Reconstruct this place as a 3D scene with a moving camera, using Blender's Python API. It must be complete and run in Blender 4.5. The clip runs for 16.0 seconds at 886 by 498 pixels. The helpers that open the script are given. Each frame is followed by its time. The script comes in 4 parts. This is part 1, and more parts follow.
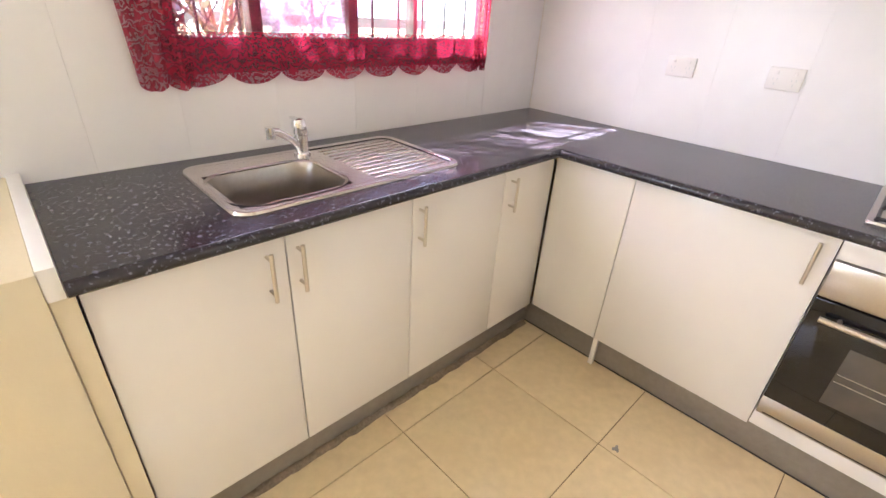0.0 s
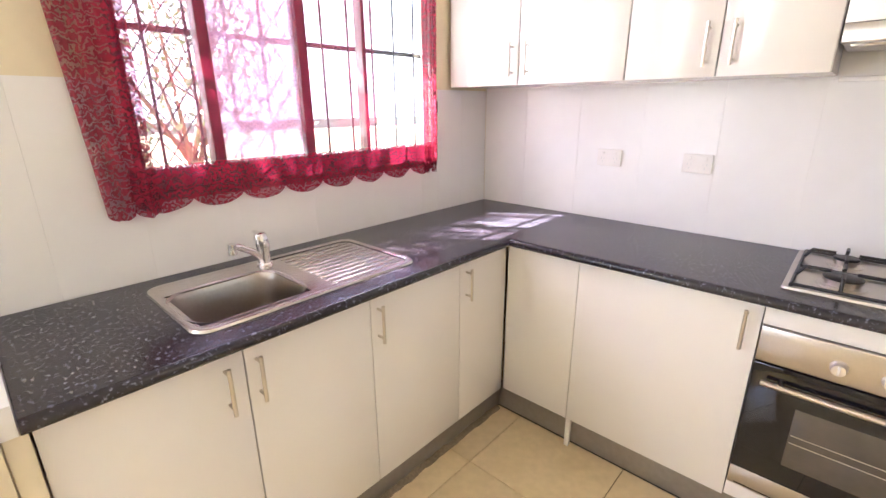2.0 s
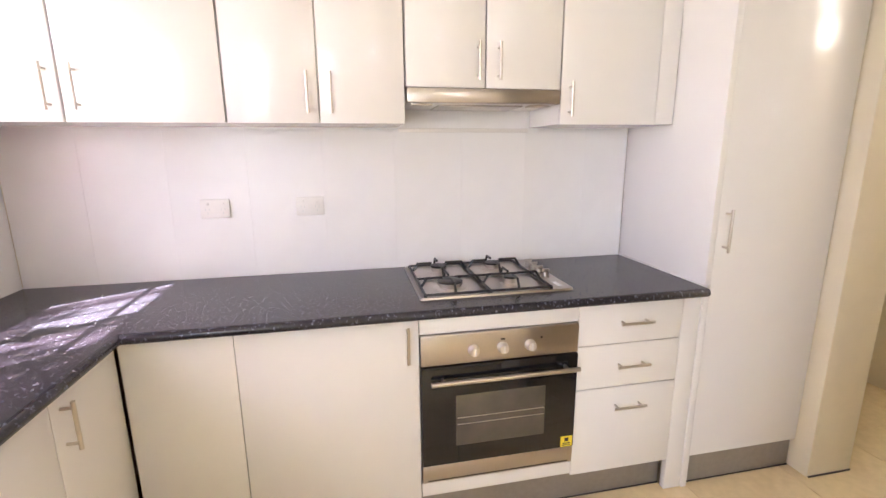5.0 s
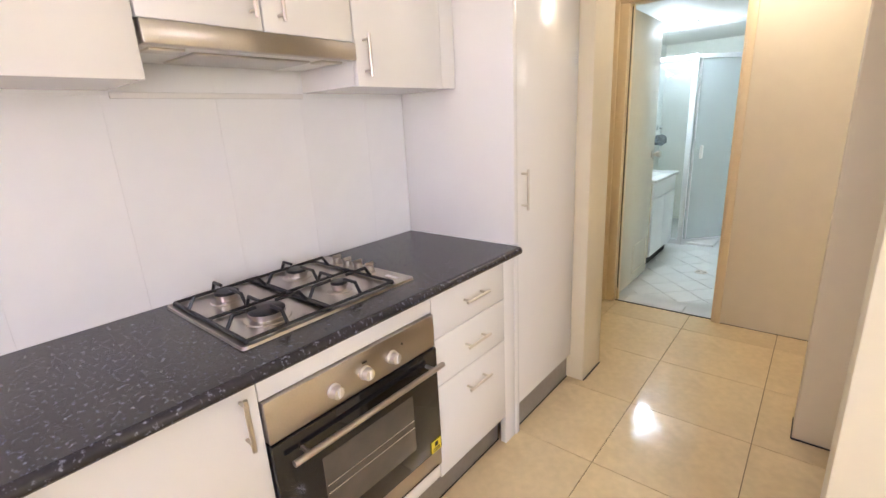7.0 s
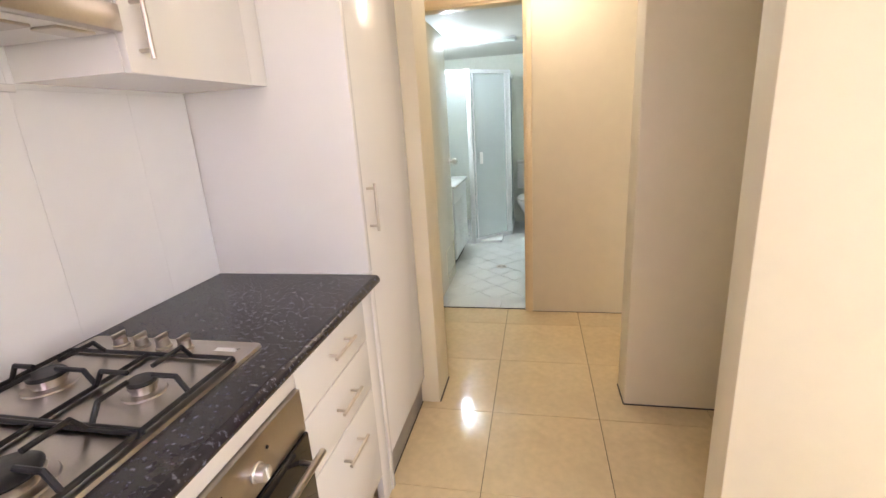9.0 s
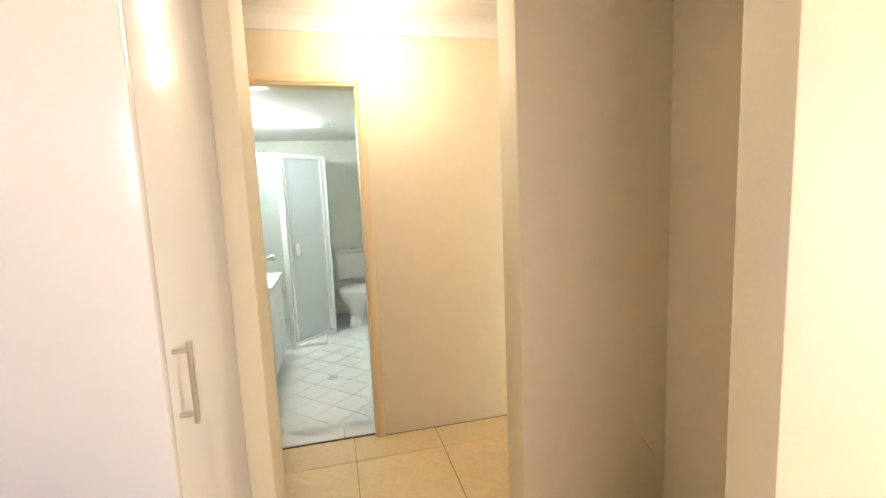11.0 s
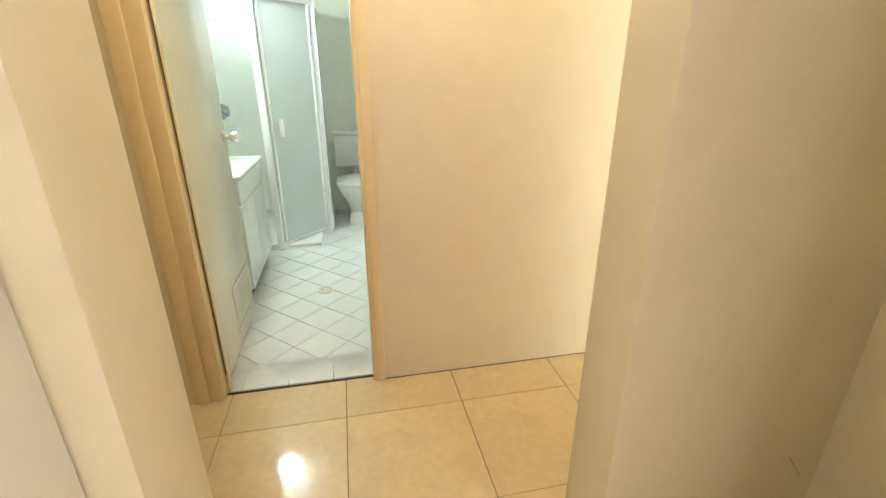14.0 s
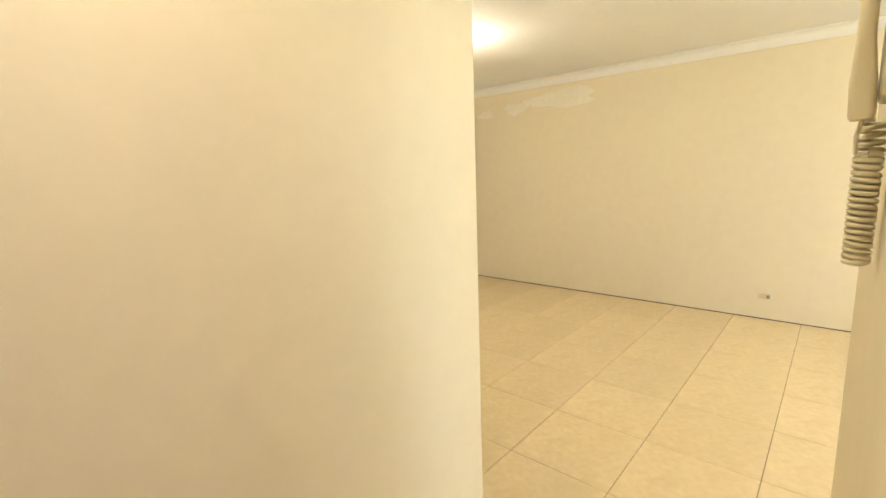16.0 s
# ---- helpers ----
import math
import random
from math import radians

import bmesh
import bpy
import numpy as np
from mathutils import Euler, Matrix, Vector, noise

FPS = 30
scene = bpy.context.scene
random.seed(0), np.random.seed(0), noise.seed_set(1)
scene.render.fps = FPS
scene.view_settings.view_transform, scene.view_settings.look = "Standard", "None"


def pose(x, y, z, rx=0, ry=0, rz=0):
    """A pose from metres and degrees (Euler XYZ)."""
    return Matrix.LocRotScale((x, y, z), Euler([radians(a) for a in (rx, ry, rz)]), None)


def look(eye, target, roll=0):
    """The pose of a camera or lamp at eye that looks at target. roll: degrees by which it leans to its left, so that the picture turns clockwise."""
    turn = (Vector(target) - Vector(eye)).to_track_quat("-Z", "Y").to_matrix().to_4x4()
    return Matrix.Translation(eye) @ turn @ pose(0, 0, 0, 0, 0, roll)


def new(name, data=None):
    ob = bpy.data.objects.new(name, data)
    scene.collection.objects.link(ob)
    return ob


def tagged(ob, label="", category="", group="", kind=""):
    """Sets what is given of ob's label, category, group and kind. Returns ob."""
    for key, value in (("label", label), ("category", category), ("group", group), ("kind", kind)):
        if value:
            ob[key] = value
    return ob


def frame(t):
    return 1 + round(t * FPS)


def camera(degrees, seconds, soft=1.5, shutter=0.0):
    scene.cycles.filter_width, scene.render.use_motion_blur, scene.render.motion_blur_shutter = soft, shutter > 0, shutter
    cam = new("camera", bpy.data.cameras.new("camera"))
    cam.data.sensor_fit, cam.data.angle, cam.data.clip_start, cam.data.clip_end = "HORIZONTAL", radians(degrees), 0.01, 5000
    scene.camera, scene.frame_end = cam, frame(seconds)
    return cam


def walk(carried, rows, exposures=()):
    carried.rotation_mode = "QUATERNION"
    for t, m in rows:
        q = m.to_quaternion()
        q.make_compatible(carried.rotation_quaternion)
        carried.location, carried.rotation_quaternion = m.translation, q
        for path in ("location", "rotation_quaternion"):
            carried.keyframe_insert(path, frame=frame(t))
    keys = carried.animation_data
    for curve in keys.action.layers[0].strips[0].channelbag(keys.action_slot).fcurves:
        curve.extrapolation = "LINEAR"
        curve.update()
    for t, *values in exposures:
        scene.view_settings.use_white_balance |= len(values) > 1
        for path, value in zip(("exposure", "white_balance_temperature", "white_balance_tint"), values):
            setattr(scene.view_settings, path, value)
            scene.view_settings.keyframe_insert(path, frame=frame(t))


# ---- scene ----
cam = camera(89.3, 16.0)
PATH = [
    (0, (-0.403, -0.271, 1.353), (0.853, 0.97, 0.414), 3.6),
    (0.5, (-0.397, -0.282, 1.371), (0.801, 1.019, 0.438), 1.9),
    (1, (-0.379, -0.3, 1.39), (0.833, 1.042, 0.535), 0.6),
    (1.5, (-0.374, -0.338, 1.414), (0.887, 1.04, 0.699), -0.2),
    (2, (-0.387, -0.374, 1.432), (1.018, 0.914, 0.826), -0.3),
    (2.5, (-0.423, -0.356, 1.435), (1.19, 0.707, 0.915), -0.5),
    (3, (-0.472, -0.317, 1.429), (1.337, 0.409, 0.979), -0.7),
    (3.5, (-0.487, -0.27, 1.417), (1.392, 0.269, 0.995), -0.3),
    (4, (-0.397, -0.181, 1.414), (1.542, 0.081, 0.997), -0.5),
    (4.5, (-0.305, -0.076, 1.416), (1.652, -0.188, 1.02), -0.3),
    (4.7, (-0.296, -0.067, 1.421), (1.65, -0.3, 1.019), -0.3),
    (6.8, (0.19, 0.138, 1.403), (1.569, -1.205, 0.848), -2.6),
    (7, (0.247, 0.139, 1.398), (1.497, -1.324, 0.854), -3.1),
    (7.5, (0.351, 0.167, 1.403), (1.297, -1.503, 0.84), -4.9),
    (8, (0.39, 0.174, 1.394), (1.079, -1.614, 0.823), -4.2),
    (8.5, (0.453, 0.122, 1.367), (0.993, -1.714, 0.788), -3.3),
    (9, (0.603, -0.018, 1.385), (1.015, -1.898, 0.84), -3.6),
    (9.5, (0.742, -0.109, 1.447), (0.984, -2.063, 1.098), -2.2),
    (10, (0.852, -0.216, 1.494), (0.836, -2.203, 1.27), -2.7),
    (10.2, (0.864, -0.272, 1.5), (0.755, -2.259, 1.305), -2.5),
    (12.5, (0.802, -0.872, 1.329), (0.011, -2.584, 0.664), -1.5),
    (13, (0.794, -0.946, 1.312), (0.162, -2.655, 0.487), 0.2),
    (13.5, (0.733, -1.133, 1.336), (0.312, -2.912, 0.524), 0.0),
    (14, (0.739, -1.352, 1.341), (0.349, -3.178, 0.623), 0.0),
    (14.5, (0.745, -1.578, 1.361), (0.334, -3.438, 0.75), -1.1),
    (15, (0.696, -1.81, 1.366), (0.036, -3.648, 0.934), -1.2),
    (15.5, (0.619, -2.034, 1.377), (-0.399, -3.709, 0.977), -0.8),
    (16, (0.593, -2.258, 1.41), (-0.883, -3.567, 1.077), -2.0),
]
# ---- the walk ----
TILTED = [(t, look(eye, target, roll)) for t, eye, target, roll in PATH]
walk(cam, TILTED, [(0, 5.0, 5850, 21), (4.7, 4.9, 5900, 22), (9, 4.8, 6250, 23), (12.3, 5.15, 6950, 17), (14.5, 5.1, 6700, 12), (16, 5.0, 6250, 11)])

# ---- world, sun, exposure ----
SUN_DIR = Vector((-0.26, 0.40, 0.50)).normalized()      # towards the sun
world = bpy.data.worlds.new("world")
scene.world = world
world.use_nodes = True
wn = world.node_tree
sky = wn.nodes.new("ShaderNodeTexSky")
sky.sky_type = "NISHITA"
sky.sun_disc = False
sky.sun_elevation = math.asin(SUN_DIR.z)
sky.sun_rotation = math.atan2(SUN_DIR.x, SUN_DIR.y)
wn.links.new(sky.outputs[0], wn.nodes["Background"].inputs[0])
wn.nodes["Background"].inputs[1].default_value = 0.05
sun = new("sun", bpy.data.lights.new("sun", "SUN"))
sun.data.energy, sun.data.angle, sun.data.color = 5.0, radians(0.5), (1.0, 0.95, 0.88)
sun.matrix_world = look(SUN_DIR * 20, (0, 0, 0))


def bulb(name, at, watts, color, radius):
    lamp = new(name, bpy.data.lights.new(name, "POINT"))
    lamp.data.energy, lamp.data.color, lamp.data.shadow_soft_size = watts, color, radius
    lamp.location = at
    return lamp


WARM, COOL = (1.0, 0.87, 0.68), (0.80, 0.97, 1.0)
bulb("dining_bulb", (-2.50, -0.85, 2.19), 0.59, (1.0, 0.93, 0.92), 0.08)
bulb("hall_bulb", (0.58, -2.76, 2.17), 0.26, WARM, 0.09)
bulb("living_bulb", (-2.25, -4.60, 2.18), 0.55, WARM, 0.08)


def opening_light(name, at, target, w, h, watts, color):
    """Sky light in a window's opening."""
    a = new(name, bpy.data.lights.new(name, "AREA"))
    a.data.shape, a.data.size, a.data.size_y = "RECTANGLE", w, h
    a.data.energy, a.data.color = watts, color
    a.matrix_world = look(at, target)
    return a


opening_light("kitchen_window_light", (0.64, 1.40, 1.65), (0.64, 0.4, 1.25), 1.2, 0.85, 0.95, (0.95, 0.93, 1.0))
opening_light("living_window_light", (-2.4, 1.20, 1.35), (-1.6, -3, 0.9), 2.0, 1.4, 1.75, (0.88, 0.92, 1.0))
bulb("bathroom_bulb", (1.46, -4.70, 2.00), 1.0, COOL, 0.06)

# ---- materials ----


def mat(name, color, rough=0.5, metal=0.0, var=0.06, scale=6.0, bump=0.0, bump_scale=60.0, emit=0.0, spots=None, coat=0.0, each=0.0):
    """Principled material with colour variation at two scales and fine relief; each: change from piece to piece."""
    m = bpy.data.materials.new(name)
    m.use_nodes = True
    nt = m.node_tree
    n, link = nt.nodes, nt.links.new
    p = n["Principled BSDF"]
    p.inputs["Roughness"].default_value = rough
    p.inputs["Metallic"].default_value = metal
    p.inputs["Coat Weight"].default_value = coat
    p.inputs["Coat Roughness"].default_value = 0.06
    tc = n.new("ShaderNodeTexCoord")
    big = n.new("ShaderNodeTexNoise")
    big.inputs["Scale"].default_value, big.inputs["Detail"].default_value = scale * 0.3, 4
    fine = n.new("ShaderNodeTexNoise")
    fine.inputs["Scale"].default_value, fine.inputs["Detail"].default_value = scale * 4, 5
    link(tc.outputs["Object"], big.inputs["Vector"])
    link(tc.outputs["Object"], fine.inputs["Vector"])
    add = n.new("ShaderNodeMath")
    link(big.outputs["Fac"], add.inputs[0])
    link(fine.outputs["Fac"], add.inputs[1])
    ramp = n.new("ShaderNodeMapRange")
    ramp.inputs["From Min"].default_value, ramp.inputs["From Max"].default_value = 0.6, 1.4
    ramp.inputs["To Min"].default_value, ramp.inputs["To Max"].default_value = 1 - var, 1 + var
    link(add.outputs[0], ramp.inputs["Value"])
    value = ramp.outputs[0]
    if each:
        info = n.new("ShaderNodeObjectInfo")
        er = n.new("ShaderNodeMapRange")
        er.inputs["To Min"].default_value, er.inputs["To Max"].default_value = 1 - each, 1 + each
        link(info.outputs["Random"], er.inputs["Value"])
        mul = n.new("ShaderNodeMath")
        mul.operation = "MULTIPLY"
        link(value, mul.inputs[0])
        link(er.outputs[0], mul.inputs[1])
        value = mul.outputs[0]
    col = n.new("ShaderNodeVectorMath")
    col.operation = "SCALE"
    col.inputs[0].default_value = color
    link(value, col.inputs["Scale"])
    out = col.outputs[0]
    if spots:
        sc, sp_color, low, high = spots
        vor = n.new("ShaderNodeTexNoise")
        vor.inputs["Scale"].default_value, vor.inputs["Detail"].default_value = sc, 3
        vor.inputs["Roughness"].default_value = 0.6
        link(tc.outputs["Object"], vor.inputs["Vector"])
        mr = n.new("ShaderNodeMapRange")
        mr.inputs["From Min"].default_value, mr.inputs["From Max"].default_value = low, high
        link(vor.outputs["Fac"], mr.inputs["Value"])
        mix = n.new("ShaderNodeMix")
        mix.data_type = "RGBA"
        link(mr.outputs[0], mix.inputs[0])
        link(out, mix.inputs[6])
        mix.inputs[7].default_value = (*sp_color, 1)
        out = mix.outputs[2]
    link(out, p.inputs["Base Color"])
    if bump:
        bn = n.new("ShaderNodeTexNoise")
        bn.inputs["Scale"].default_value, bn.inputs["Detail"].default_value = bump_scale, 4
        link(tc.outputs["Object"], bn.inputs["Vector"])
        b = n.new("ShaderNodeBump")
        b.inputs["Strength"].default_value, b.inputs["Distance"].default_value = bump, 0.004
        link(bn.outputs["Fac"], b.inputs["Height"])
        link(b.outputs[0], p.inputs["Normal"])
    if emit:
        p.inputs["Emission Color"].default_value = (*color, 1)
        p.inputs["Emission Strength"].default_value = emit
    return m


M_PAINT = mat("cream_paint", (0.79, 0.70, 0.505), 0.55, var=0.035, scale=3, bump=0.12, bump_scale=90)
M_TRIM = mat("cream_gloss_trim", (0.78, 0.63, 0.38), 0.30, var=0.04, bump=0.06)
M_CEIL = mat("ceiling_paint", (0.82, 0.80, 0.75), 0.7, var=0.03, bump=0.1, bump_scale=70)
M_CAB = mat("white_gloss_laminate", (0.84, 0.81, 0.77), 0.21, var=0.015, scale=2, coat=0.3)
M_GAP = mat("dark_gap", (0.05, 0.045, 0.04), 0.8)
M_WALLTILE = mat("white_wall_tile", (0.84, 0.83, 0.82), 0.28, var=0.02, scale=3, bump=0.03, bump_scale=12, each=0.012)
M_GROUTW = mat("pale_grout", (0.84, 0.83, 0.82), 0.4)
M_FLOORTILE = mat("beige_floor_tile", (0.75, 0.60, 0.355), 0.08, var=0.10, scale=7, bump=0.015, bump_scale=15, each=0.03,
                  spots=(5.0, (0.70, 0.545, 0.315), 0.52, 0.72))
M_GROUT = mat("brown_grout", (0.20, 0.14, 0.08), 0.85, var=0.3, scale=20)
M_BENCH = mat("black_granite_laminate", (0.026, 0.023, 0.028), 0.22, var=0.3, scale=20, spots=(85.0, (0.20, 0.21, 0.27), 0.58, 0.72))
M_STEEL = mat("brushed_steel", (0.50, 0.46, 0.42), 0.28, 1.0, var=0.05, scale=40)
M_SINK = mat("satin_steel", (0.58, 0.54, 0.50), 0.24, 1.0, var=0.05, scale=25, bump=0.02)
# The sink's steel with the shade inside the bowl put into its colour.
M_BOWL = mat("shaded_satin_steel", (0.36, 0.33, 0.29), 0.30, 1.0, var=0.08, scale=25, bump=0.02)
M_CHROME = mat("chrome", (0.80, 0.80, 0.80), 0.08, 1.0, var=0.02)
M_SATIN = mat("satin_aluminium", (0.72, 0.67, 0.60), 0.42, 0.7, var=0.04)
M_NICKEL = mat("satin_nickel", (0.62, 0.57, 0.50), 0.30, 1.0, var=0.03)
M_KICK = mat("grey_kickboard", (0.30, 0.27, 0.23), 0.40, 0.3, var=0.12, scale=10)
M_IRON = mat("black_enamel", (0.012, 0.012, 0.013), 0.35, var=0.2, bump=0.1)
M_OVENGLASS = mat("black_oven_glass", (0.008, 0.008, 0.009), 0.05, var=0.05)
M_OVENWIN = mat("smoked_oven_window", (0.10, 0.085, 0.065), 0.10, var=0.25, scale=4)
M_PLASTIC = mat("white_plastic", (0.82, 0.80, 0.76), 0.35, var=0.02)
M_IVORY = mat("ivory_plastic", (0.66, 0.58, 0.38), 0.40, var=0.04)
M_YELLOW = mat("yellow_sticker", (0.85, 0.70, 0.04), 0.5)
M_INK = mat("dark_ink", (0.03, 0.03, 0.03), 0.6)
M_FRAME = mat("dark_window_frame", (0.055, 0.075, 0.06), 0.45, 0.2, var=0.1)
M_BAR = mat("black_bar", (0.03, 0.028, 0.03), 0.5, var=0.15)
M_BATHWALL = mat("bathroom_wall", (0.77, 0.79, 0.69), 0.40, var=0.04)
M_BATHTILE = mat("white_bathroom_tile", (0.80, 0.82, 0.80), 0.20, var=0.04, each=0.02)
M_BATHGROUT = mat("grey_grout", (0.68, 0.70, 0.68), 0.8)
M_CERAMIC = mat("white_ceramic", (0.86, 0.87, 0.85), 0.10, var=0.01)
M_ALUM = mat("white_aluminium", (0.84, 0.86, 0.86), 0.30, var=0.02)
M_DARKBLUE = mat("dark_sponge_net", (0.02, 0.035, 0.05), 0.9, bump=0.6)
M_DOOR = mat("cream_door_enamel", (0.80, 0.74, 0.58), 0.22, var=0.03)
M_RUBBER = mat("black_rubber", (0.02, 0.02, 0.02), 0.7)
M_GLOW = mat("lit_glass", (1.0, 0.93, 0.78), 0.3, emit=0.3)
M_TUBE = mat("lit_tube", (0.9, 1.0, 1.0), 0.3, emit=0.3)
M_LEAF = mat("leaf_green", (0.12, 0.17, 0.07), 0.5, var=0.4, scale=8)
M_BARK = mat("bark", (0.14, 0.10, 0.07), 0.9, var=0.3, bump=0.6, bump_scale=25)
M_GRASS = mat("dry_lawn", (0.16, 0.17, 0.08), 0.9, var=0.3, scale=3)
M_RENDER = mat("white_rendered_wall", (0.78, 0.77, 0.74), 0.8, var=0.05, bump=0.3)


def glass(name, color, rough, clear):
    """Thin pane: part clear, part glossy."""
    m = bpy.data.materials.new(name)
    m.use_nodes = True
    n, link = m.node_tree.nodes, m.node_tree.links.new
    p = n["Principled BSDF"]
    p.inputs["Base Color"].default_value = (*color, 1)
    p.inputs["Roughness"].default_value = rough
    t = n.new("ShaderNodeBsdfTransparent")
    mix = n.new("ShaderNodeMixShader")
    mix.inputs[0].default_value = clear
    link(p.outputs[0], mix.inputs[1])
    link(t.outputs[0], mix.inputs[2])
    link(mix.outputs[0], n["Material Output"].inputs[0])
    return m


M_PANE = glass("window_glass", (0.5, 0.55, 0.55), 0.03, 0.93)
M_LACEPANE = glass("patterned_glass", (0.70, 0.72, 0.86), 0.35, 0.48)
M_SHOWER = glass("frosted_shower_glass", (0.82, 0.90, 0.92), 0.25, 0.42)
M_SHOWERCLEAR = glass("clear_shower_glass", (0.72, 0.80, 0.80), 0.08, 0.88)


def curtain_material(name, base, dense, through_light=0.3):
    """Sheer crimson lace: woven threads let light through, the flower pattern is denser."""
    m = bpy.data.materials.new(name)
    m.use_nodes = True
    n, link = m.node_tree.nodes, m.node_tree.links.new
    tc = n.new("ShaderNodeTexCoord")
    warp = n.new("ShaderNodeTexNoise")
    warp.inputs["Scale"].default_value = 9
    link(tc.outputs["Object"], warp.inputs["Vector"])
    v = n.new("ShaderNodeTexVoronoi")
    v.feature = "DISTANCE_TO_EDGE"
    v.inputs["Scale"].default_value = 26
    link(warp.outputs["Color"], v.inputs["Vector"])
    pat = n.new("ShaderNodeTexWave")
    pat.wave_type = "RINGS"
    pat.inputs["Scale"].default_value, pat.inputs["Distortion"].default_value = 15, 12
    pat.inputs["Detail Scale"].default_value = 3
    link(tc.outputs["Object"], pat.inputs["Vector"])
    mr = n.new("ShaderNodeMapRange")
    mr.inputs["From Min"].default_value, mr.inputs["From Max"].default_value = 0.15, 0.9
    mr.inputs["To Min"].default_value, mr.inputs["To Max"].default_value = base, dense
    link(pat.outputs["Fac"], mr.inputs["Value"])
    d = n.new("ShaderNodeBsdfDiffuse")
    d.inputs[0].default_value = (0.28, 0.035, 0.06, 1)
    tl = n.new("ShaderNodeBsdfTranslucent")
    tl.inputs[0].default_value = (0.34, 0.02, 0.06, 1)
    cloth = n.new("ShaderNodeMixShader")
    cloth.inputs[0].default_value = through_light
    link(d.outputs[0], cloth.inputs[1])
    link(tl.outputs[0], cloth.inputs[2])
    tr = n.new("ShaderNodeBsdfTransparent")
    tr.inputs[0].default_value = (1.0, 0.86, 0.90, 1)
    mix = n.new("ShaderNodeMixShader")
    link(mr.outputs[0], mix.inputs[0])
    link(tr.outputs[0], mix.inputs[1])
    link(cloth.outputs[0], mix.inputs[2])
    link(mix.outputs[0], n["Material Output"].inputs[0])
    return m


M_SHEER = curtain_material("sheer_crimson_voile", 0.32, 0.46, 0.18)
M_LACE = curtain_material("crimson_lace", 0.64, 0.90, 0.10)

# ---- mesh helpers ----


def box(bm, a, b, bevel=0.0):
    """A box between two corners, with its edges rounded by bevel."""
    lo = [min(p, q) for p, q in zip(a, b)]
    hi = [max(p, q) for p, q in zip(a, b)]
    m = Matrix.Translation([(p + q) / 2 for p, q in zip(lo, hi)]) @ Matrix.Diagonal([q - p for p, q in zip(lo, hi)] + [1])
    verts = bmesh.ops.create_cube(bm, size=1, matrix=m)["verts"]
    if bevel:
        edges = list({e for v in verts for e in v.link_edges})
        bmesh.ops.bevel(bm, geom=edges, offset=bevel, segments=2, affect="EDGES", profile=0.5)
    return bm


def rod(bm, a, b, r, r2=None, seg=12):
    """A round bar from a to b."""
    a, b = Vector(a), Vector(b)
    d = b - a
    m = Matrix.Translation((a + b) / 2) @ d.to_track_quat("Z", "Y").to_matrix().to_4x4()
    bmesh.ops.create_cone(bm, cap_ends=True, segments=seg, radius1=r, radius2=r if r2 is None else r2, depth=d.length, matrix=m)
    return bm


def lathe(bm, at, profile, axis=(0, 0, 1), seg=28, sx=1.0, sy=1.0):
    """Turns a profile of (radius, height) about an axis through at."""
    rot = Vector(axis).to_track_quat("Z", "Y").to_matrix().to_4x4()
    m = Matrix.Translation(at) @ rot
    rings = []
    for r, h in profile:
        rings.append([bm.verts.new(m @ Vector((r * sx * math.cos(2 * math.pi * k / seg), r * sy * math.sin(2 * math.pi * k / seg), h)))
                      for k in range(seg)])
    for p, q in zip(rings, rings[1:]):
        for k in range(seg):
            bm.faces.new((p[k], p[(k + 1) % seg], q[(k + 1) % seg], q[k]))
    for ring in (rings[0], rings[-1]):
        bm.faces.new(ring)
    return bm


def tube(bm, points, r, seg=8):
    """A bent round bar through points."""
    for a, b in zip(points, points[1:]):
        rod(bm, a, b, r, seg=seg)
    for p in points[1:-1]:
        bmesh.ops.create_uvsphere(bm, u_segments=seg, v_segments=6, radius=r, matrix=Matrix.Translation(p))
    return bm


def rounded(cx, cy, hx, hy, r, z, k=6):
    """Corner-rounded rectangle as points."""
    pts = []
    for sx, sy, a0 in ((1, 1, 0), (-1, 1, 90), (-1, -1, 180), (1, -1, 270)):
        for i in range(k + 1):
            a = radians(a0 + 90 * i / k)
            pts.append((cx + sx * (hx - r) + r * math.cos(a), cy + sy * (hy - r) + r * math.sin(a), z))
    return pts


def loft(bm, loops, close_first=False, close_last=True):
    rings = [[bm.verts.new(p) for p in loop] for loop in loops]
    for p, q in zip(rings, rings[1:]):
        for k in range(len(p)):
            j = (k + 1) % len(p)
            bm.faces.new((p[k], p[j], q[j], q[k]))
    if close_first:
        bm.faces.new(rings[0])
    if close_last:
        bm.faces.new(rings[-1])
    return bm


def B():
    return bmesh.new()


def origin_of(ob):
    v = Vector((0, 0, 0))
    while ob:
        v += ob.location
        ob = ob.parent
    return v


def mesh_of(name, bm, material, at, smooth):
    bmesh.ops.recalc_face_normals(bm, faces=bm.faces[:])
    bmesh.ops.translate(bm, verts=bm.verts[:], vec=-Vector(at))
    me = bpy.data.meshes.new(name)
    bm.to_mesh(me)
    bm.free()
    me.materials.append(material)
    if smooth:
        me.polygons.foreach_set("use_smooth", [True] * len(me.polygons))
        me.set_sharp_from_angle(angle=radians(38))
    return me


def part(name, bm, material, parent, label="", smooth=True):
    """One mesh under a thing or under a part, built in world places."""
    ob = new(name, mesh_of(name, bm, material, origin_of(parent), smooth))
    ob.parent = parent
    return tagged(ob, label)


def thing(name, at, label, category, group="", kind=""):
    ob = new(name)
    ob.location = at
    ob.empty_display_size = 0.05
    return tagged(ob, label, category, group, kind)


